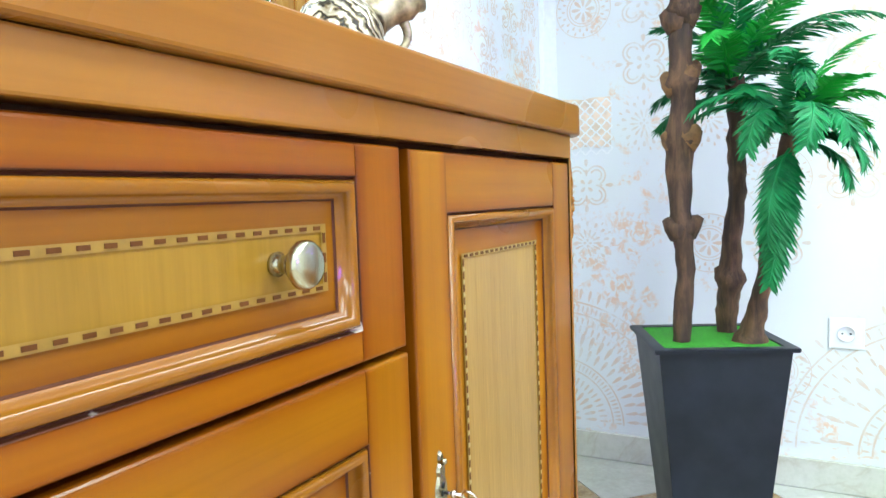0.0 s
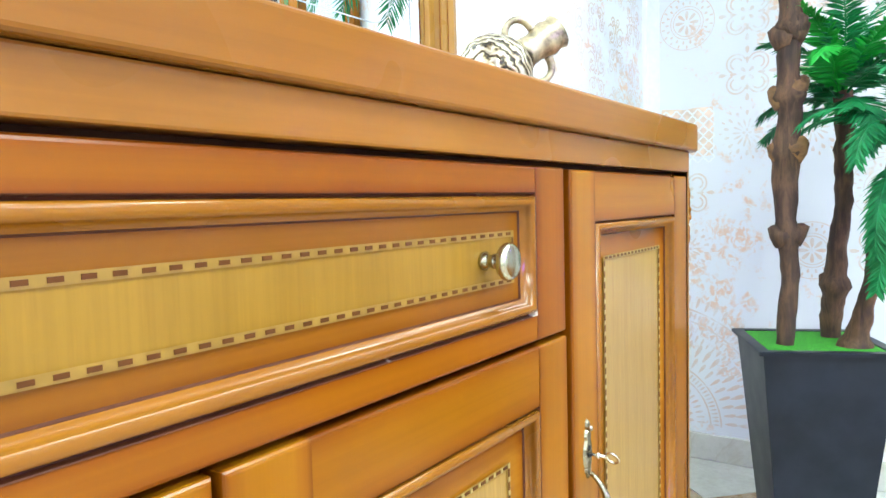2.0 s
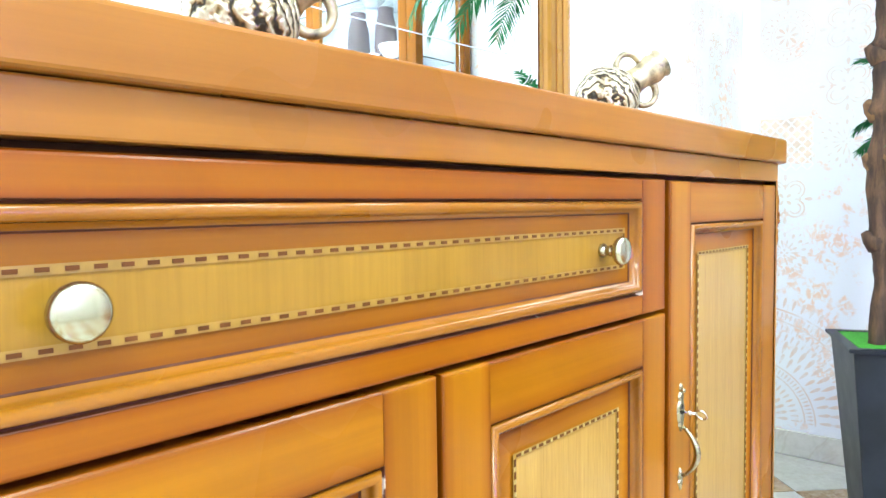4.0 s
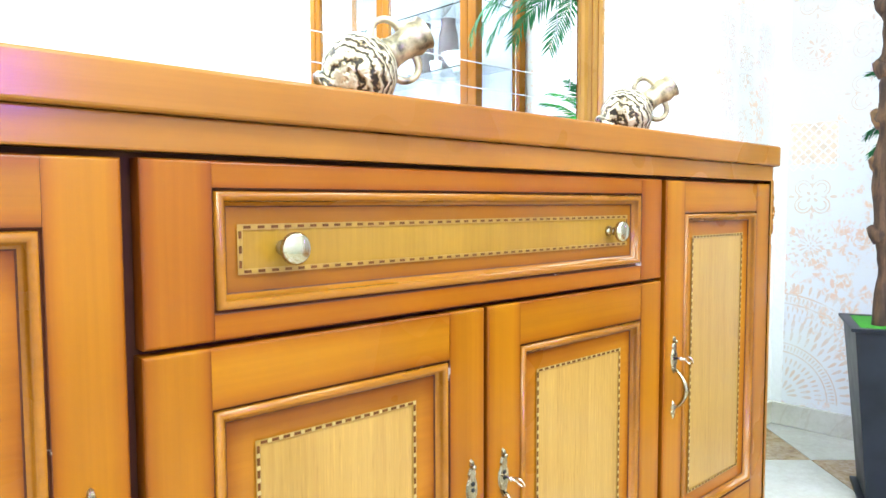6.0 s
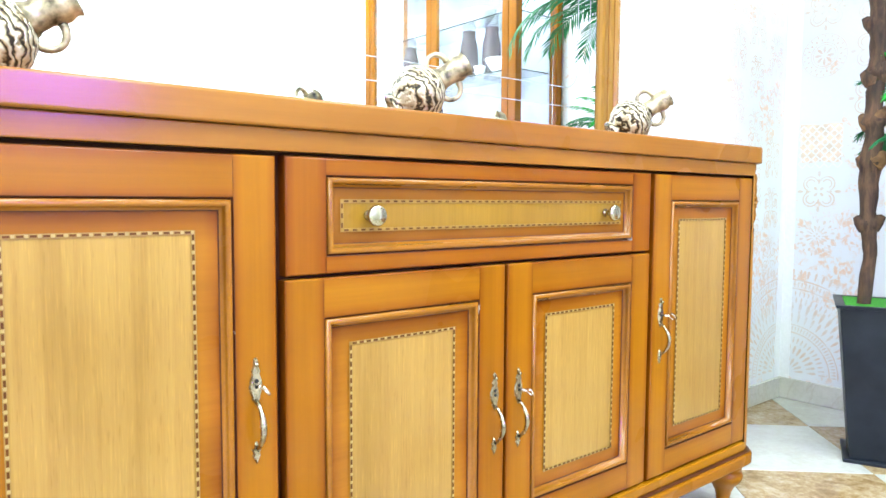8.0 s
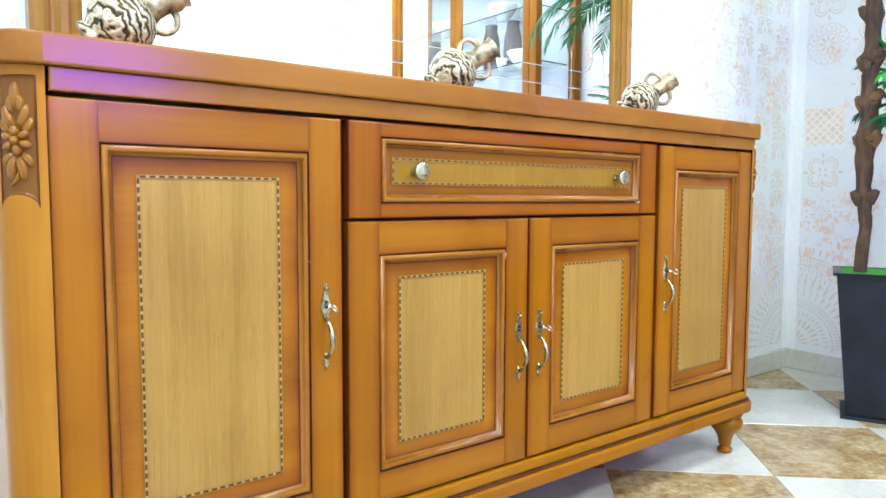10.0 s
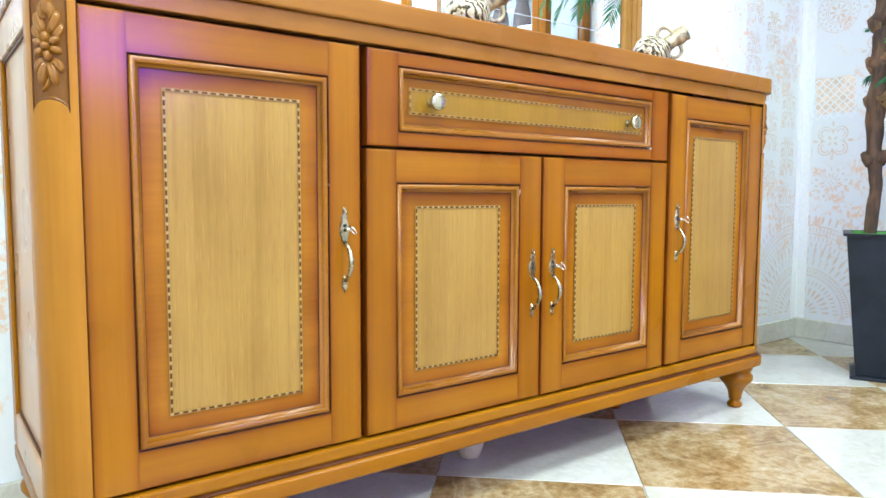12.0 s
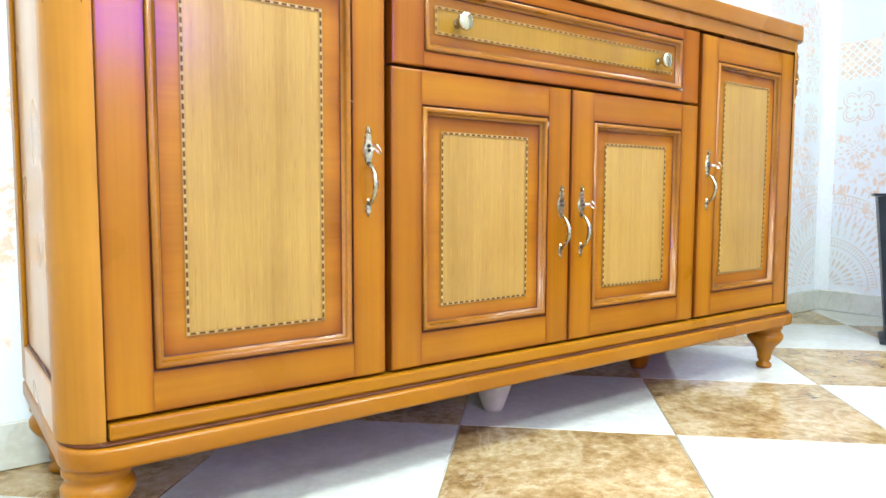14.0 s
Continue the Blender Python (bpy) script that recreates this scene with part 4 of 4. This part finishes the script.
# ---- glass display cabinet across the room ----
VX0, VX1, VY0, VY1 = 1.68, 2.035, -2.25, -0.85
back_grey = plain("pale_grey_back", (0.42, 0.45, 0.50), 0.3, 0, 0.08, 6)
vit = thing("display_cabinet", "tall honey wood display cabinet with glass doors and shelves", "display cabinet", pose(0, 0, 0))
part("base", box(VX0, VX1, VY0, VY1, 0.0, 0.42, 0.006), wood_y, vit)
part("cornice", box(VX0 - 0.03, VX1, VY0 - 0.03, VY1 + 0.03, 2.30, 2.40, 0.02, 4), wood_y, vit)
for x in (VX0, VX1 - 0.045):
    for y in (VY0, VY1 - 0.055):
        part("post", box(x, x + 0.045, y, y + 0.055, 0.4205, 2.2995, 0.006), wood_z, vit)
for y in (-1.60, -1.548, VY1 - 0.108, VY0 + 0.0555):
    part("door_stile", box(VX0 + 0.002, VX0 + 0.03, y, y + 0.05, 0.4205, 2.2995, 0.006), wood_z, vit)
for y0, y1 in ((VY0 + 0.106, -1.601), (-1.497, VY1 - 0.109)):
    part("glass_door", box(VX0 + 0.012, VX0 + 0.017, y0, y1, 0.44, 2.28), glass, vit, "clear glass door")
part("glass_side", box(VX0 + 0.046, VX1 - 0.046, VY1 - 0.03, VY1 - 0.025, 0.44, 2.28), glass, vit, "clear glass side")
part("back_panel", box(VX1 - 0.044, VX1 - 0.036, VY0 + 0.056, VY1 - 0.056, 0.4205, 2.2995), back_grey, vit, "pale grey back panel")
SHELVES = (0.80, 1.14, 1.50, 1.80)
for z in SHELVES:
    part("shelf", box(VX0 + 0.05, VX1 - 0.048, VY0 + 0.06, VY1 - 0.06, z, z + 0.006), glass, vit, "clear glass shelf")
china = plain("pale_china", (0.74, 0.78, 0.80), 0.15, 0, 0.05)
brown_china = plain("dark_violet_vase", (0.07, 0.045, 0.055), 0.25, 0, 0.2)
bowl_me = mesh_of("bowl", lathe([(0.0, 0.0), (0.035, 0.0), (0.035, 0.008), (0.06, 0.03), (0.085, 0.07), (0.09, 0.085), (0.085, 0.085), (0.055, 0.035), (0.0, 0.012)], 28), china)
vase_me = mesh_of("vase", lathe([(0.0, 0.0), (0.045, 0.0), (0.05, 0.02), (0.055, 0.10), (0.05, 0.2), (0.035, 0.26), (0.04, 0.285), (0.0, 0.285)], 28), brown_china)
cup_me = mesh_of("cup", lathe([(0.0, 0.0), (0.02, 0.0), (0.028, 0.02), (0.034, 0.06), (0.031, 0.06), (0.0, 0.01)], 20), china)
SETS = [("bowl", 1.84, -1.12, 2), ("bowl", 1.86, -1.36, 1), ("bowl", 1.84, -1.78, 2), ("bowl", 1.86, -2.05, 1), ("vase", 1.85, -1.40, 2), ("vase", 1.86, -1.98, 2), ("vase", 1.86, -1.72, 1), ("cup", 1.80, -1.05, 1), ("cup", 1.79, -1.22, 1), ("cup", 1.80, -1.70, 2), ("bowl", 1.83, -1.24, 0), ("bowl", 1.83, -1.90, 0), ("cup", 1.80, -1.25, 2), ("cup", 1.80, -2.10, 2), ("bowl", 1.86, -1.10, 1), ("vase", 1.88, -1.24, 2), ("bowl", 1.84, -1.66, 1), ("cup", 1.78, -0.99, 2), ("bowl", 1.85, -1.30, 3), ("bowl", 1.85, -1.85, 3)]
WORDS = {"bowl": ("pale china bowl on a glass shelf", "bowl"), "vase": ("dark violet-brown vase on a glass shelf", "vase"), "cup": ("small pale china cup on a glass shelf", "cup")}
for kind, x, y, s in SETS:
    ob = new(kind, {"bowl": bowl_me, "vase": vase_me, "cup": cup_me}[kind])
    ob.matrix_world = pose(x, y, SHELVES[s] + 0.0062)
    tagged(ob, WORDS[kind][0], WORDS[kind][1], "china in the display cabinet")


# ---- raised wall ornaments ----
def ribbon(bm, pts, w, h, to_wall):
    """A flat raised line on a wall; pts in the wall's own two directions."""
    n = len(pts)
    rows = []
    for i, (u, v) in enumerate(pts):
        a, b = pts[max(i - 1, 0)], pts[min(i + 1, n - 1)]
        d = Vector((b[0] - a[0], b[1] - a[1])).normalized()
        nn = Vector((-d.y, d.x)) * w / 2
        rows.append([bm.verts.new(to_wall(u + nn.x * k, v + nn.y * k, hh)) for k, hh in ((-1, h), (1, h))])
    for a, b in zip(rows, rows[1:]):
        bm.faces.new((a[0], a[1], b[1], b[0]))


def arc(cu, cv, r, a0, a1, n=16, rv=None):
    return [(cu + r * math.cos(math.radians(a0 + (a1 - a0) * k / n)), cv + (rv or r) * math.sin(math.radians(a0 + (a1 - a0) * k / n))) for k in range(n + 1)]


def petals(bm, cu, cv, r0, r1, k, w, h, to_wall, turn=0):
    """A ring of filled leaf marks."""
    for i in range(k):
        a = math.radians(turn + 360 * i / k)
        d, s = Vector((math.cos(a), math.sin(a))), Vector((-math.sin(a), math.cos(a)))
        c = Vector((cu, cv))
        ring = []
        for t in range(10):
            q = 2 * math.pi * t / 10
            p = c + d * ((r0 + r1) / 2 + (r1 - r0) / 2 * math.cos(q)) + s * w * math.sin(q) * (0.75 + 0.35 * math.cos(q))
            ring.append(bm.verts.new(to_wall(p.x, p.y, 0.0007)))
        bm.faces.new(ring)


def east(u, v, h):
    return (XR - 0.0002 - h, u, v)


def north(u, v, h):
    return (u, YB - 0.0002 - h, v)


def rosette(bm, cu, cv, r, to_wall, style):
    if style == 0:
        for k in range(4):
            a = 45 + 90 * k
            x, y = cu + r * 0.52 * math.cos(math.radians(a)), cv + r * 0.52 * math.sin(math.radians(a))
            for q in (0.34, 0.20):
                ribbon(bm, arc(x, y, r * q, a - 110, a + 110, 12), 0.005, 0.0004, to_wall)
        petals(bm, cu, cv, r * 0.70, r * 0.98, 4, r * 0.09, 0.001, to_wall)
        petals(bm, cu, cv, r * 0.08, r * 0.30, 4, r * 0.08, 0.001, to_wall, 45)
        petals(bm, cu, cv, r * 0.34, r * 0.60, 4, r * 0.07, 0.001, to_wall)
    elif style == 1:
        petals(bm, cu, cv, r * 0.20, r * 0.52, 14, r * 0.045, 0.001, to_wall)
        petals(bm, cu, cv, r * 0.62, r * 0.82, 14, r * 0.07, 0.001, to_wall, 13)
        petals(bm, cu, cv, r * 0.84, r * 0.98, 14, r * 0.04, 0.001, to_wall)
        petals(bm, cu, cv, r * 0.04, r * 0.16, 4, r * 0.06, 0.001, to_wall)
    else:
        for q in (0.50, 0.60, 1.0):
            ribbon(bm, arc(cu, cv, r * q, 0, 360, 40), 0.0026, 0.0004, to_wall)
        petals(bm, cu, cv, r * 0.66, r * 0.80, 18, r * 0.05, 0.001, to_wall)
        petals(bm, cu, cv, r * 0.82, r * 0.96, 18, r * 0.04, 0.001, to_wall, 10)
        petals(bm, cu, cv, r * 0.10, r * 0.44, 8, r * 0.08, 0.001, to_wall)


def lattice(bm, u0, v0, size, k, to_wall):
    s = size / k
    for i in range(k):
        for j in range(k):
            cu, cv = u0 + (i + 0.5) * s, v0 + (j + 0.5) * s
            pts = []
            for t in range(17):
                a = 2 * math.pi * t / 16
                rr = s * 0.5 * (0.86 + 0.14 * math.cos(4 * a))
                pts.append((cu + rr * math.cos(a), cv + rr * math.sin(a)))
            ribbon(bm, pts, 0.005, 0.0014 + 0.0006 * ((i + j) % 2), to_wall)


def scales(bm, u0, u1, v0, v1, r, to_wall):
    j, v = 0, v0
    while v < v1:
        u = u0 + (r if j % 2 else 0)
        while u < u1:
            for q in (1.0, 0.72):
                ribbon(bm, arc(u, v, r * q, 10, 170, 14), 0.006, 0.0006, to_wall)
            u += 2 * r
        v += r * 0.95
        j += 1


def patch(u0, u1, v0, v1, to_wall, owner):
    """A ground of faded colour with a ragged edge."""
    bm = bmesh.new()
    cu, cv, n = (u0 + u1) / 2, (v0 + v1) / 2, 40
    ring = []
    for k in range(n):
        a = 2 * math.pi * k / n
        c, s = math.cos(a), math.sin(a)
        q = 1 / max(abs(c), abs(s))
        wob = 0.93 + 0.12 * noise.noise((cu * 9 + c * 2, cv * 9 + s * 2, 3))
        ring.append(bm.verts.new(to_wall(cu + c * q * (u1 - u0) / 2 * wob, cv + s * q * (v1 - v0) / 2 * wob, 0.0006)))
    bm.faces.new(ring)
    return part("faded_ground", bm, peach_mat, owner)


WE, WN = bpy.data.objects["wall_east"], bpy.data.objects["wall_north"]
patch(0.225, 0.395, 0.968, 1.132, east, WE)
TS = 0.178
pick = random.Random(11)
for i in range(12):
    for j in range(11):
        u, v = 0.40 - (i + 0.5) * TS, 0.235 + (j + 0.5) * TS
        bm = bmesh.new()
        h = pick.randrange(4)
        if (i, j) == (0, 4):
            lattice(bm, u - TS / 2 + 0.006, v - TS / 2 + 0.006, TS - 0.012, 5, east)
            part("ornament", bm, white_line, WE)
            continue
        if (i, j) in ((0, 3), (0, 2), (0, 6)):
            h = {3: 0, 2: 1, 6: 2}[j]
        if j < 2 and (i < 3 or 3 < i < 8) or h > 2:
            bm.free()
            continue
        rosette(bm, u, v, TS * 0.47, east, h)
        part("ornament", bm, relief_mat, WE)


def great_fan(to_wall, cu, cv, a0, a1, owner):
    """Rings of arcs and leaves that spread from low on a wall."""
    bm = bmesh.new()
    for q in (0.170, 0.202, 0.352, 0.388):
        ribbon(bm, arc(cu, cv, q, a0, a1, 36), 0.0050, 0.0004, to_wall)
    for q, w, k in ((0.05, 0.012, 5), (0.10, 0.013, 8), (0.140, 0.009, 13), (0.186, 0.007, 24), (0.232, 0.013, 13), (0.272, 0.016, 14), (0.305, 0.009, 24), (0.332, 0.007, 30), (0.370, 0.008, 40), (0.415, 0.012, 22)):
        for t in range(k):
            a = math.radians(a0 + (a1 - a0) * (t + 0.5) / k)
            c = Vector((cu + q * math.cos(a), cv + q * math.sin(a)))
            petals(bm, c.x, c.y, -w * 1.5, w * 1.5, 1, w * 0.5, 0.001, to_wall, math.degrees(a))
    part("ornament", bm, relief_mat, owner)


great_fan(east, 0.41, 0.11, 90, 180, WE)
great_fan(east, -0.62, 0.11, 0, 180, WE)
great_fan(north, 2.02, 0.11, 90, 180, WN)
bm = bmesh.new()
scales(bm, 0.90, 1.26, 1.00, 1.75, 0.045, north)
part("ornament", bm, relief_mat, WN)
# scrolled damask between the mirror and the corner
def damask(cu, cv, size, to_wall, owner):
    """A mirrored spray of scrolls and leaves round an upright axis."""
    bm = bmesh.new()
    for q in (-1, 1):
        for r0, du, dv, turn in ((0.26, 0.27, 0.30, 40), (0.20, 0.22, -0.16, -60), (0.15, 0.33, -0.42, 110), (0.13, 0.14, 0.62, 10)):
            pts = []
            for k in range(22):
                a = math.radians(turn + k * 23)
                r = size * r0 * (1 - k / 25)
                pts.append((cu + q * (size * du + r * math.cos(a)), cv + size * dv + r * math.sin(a)))
            ribbon(bm, pts if q > 0 else pts[::-1], 0.0045, 0.0004, to_wall)
            petals(bm, cu + q * size * du, cv + size * dv, size * 0.02, size * r0 * 0.42, 5, size * 0.025, 0.001, to_wall, turn)
        for t in range(6):
            petals(bm, cu + q * size * (0.50 - 0.04 * t), cv + size * (-0.55 + 0.22 * t), -size * 0.07, size * 0.07, 1, size * 0.026, 0.001, to_wall, 90 - q * (25 + 10 * t))
    petals(bm, cu, cv + size * 0.05, size * 0.04, size * 0.17, 6, size * 0.030, 0.001, to_wall, 30)
    petals(bm, cu, cv + size * 0.45, -size * 0.12, size * 0.16, 1, size * 0.05, 0.001, to_wall, 90)
    petals(bm, cu, cv - size * 0.40, -size * 0.14, size * 0.12, 1, size * 0.045, 0.001, to_wall, 90)
    part("ornament", bm, relief_mat, owner)


for i in range(5):
    for j in range(7):
        damask(1.33 + 0.148 * i, 0.58 + 0.20 * j + 0.10 * (i % 2), 0.125, north, WN)
# smooth white bands in the corner
part("corner_band", box(XR - 0.045, XR - 0.0004, YB - 0.0018, YB - 0.0004, SK, ZC - 0.001), white_line, WN)
part("corner_band", box(XR - 0.0018, XR - 0.0004, YB - 0.042, YB - 0.002, SK, ZC - 0.001), white_line, WE)


# ---- floor tiles ----
TILE, TA = 0.448, math.radians(-44.0)
TU, TV = Vector((math.cos(TA), math.sin(TA))), Vector((-math.sin(TA), math.cos(TA)))
T0 = Vector((0.474, 0.161))


def clip_poly(poly, inside, cut):
    out = []
    for i in range(len(poly)):
        a, b = poly[i], poly[(i + 1) % len(poly)]
        ia, ib = inside(a), inside(b)
        if ia:
            out.append(a)
        if ia != ib:
            out.append(cut(a, b))
    return out


def clip_room(poly):
    for k, lim, s in ((0, XL, 1), (0, XR, -1), (1, YF, 1), (1, YB, -1)):
        if not poly:
            break
        poly = clip_poly(poly, lambda p: (p[k] - lim) * s >= 0, lambda a, b: a + (b - a) * ((lim - a[k]) / (b[k] - a[k])))
    return poly


for i in range(-14, 15):
    for j in range(-14, 15):
        g = 0.0012
        c = T0 + TU * TILE * (i + 0.5) + TV * TILE * (j + 0.5)
        h = TILE / 2 - g
        poly = clip_room([c + TU * h * a + TV * h * b for a, b in ((-1, -1), (1, -1), (1, 1), (-1, 1))])
        if len(poly) < 3:
            continue
        area = sum(poly[k].x * poly[(k + 1) % len(poly)].y - poly[(k + 1) % len(poly)].x * poly[k].y for k in range(len(poly))) / 2
        if area < 0.002:
            continue
        bm = bmesh.new()
        mid = sum(poly, Vector((0, 0))) / len(poly)
        lo = [bm.verts.new((p.x - mid.x, p.y - mid.y, -0.0075)) for p in poly]
        me_ = [bm.verts.new((p.x - mid.x, p.y - mid.y, -0.0012)) for p in poly]
        hi = [bm.verts.new(((p.x - mid.x) * 0.995, (p.y - mid.y) * 0.995, 0.0)) for p in poly]
        k = len(poly)
        for q in range(k):
            bm.faces.new((lo[q], lo[(q + 1) % k], me_[(q + 1) % k], me_[q]))
            bm.faces.new((me_[q], me_[(q + 1) % k], hi[(q + 1) % k], hi[q]))
        bm.faces.new(hi)
        bm.faces.new(list(reversed(lo)))
        part("tile", bm, tile_brown if (i + j) % 2 else tile_white, floor, at=pose(mid.x, mid.y, 0))
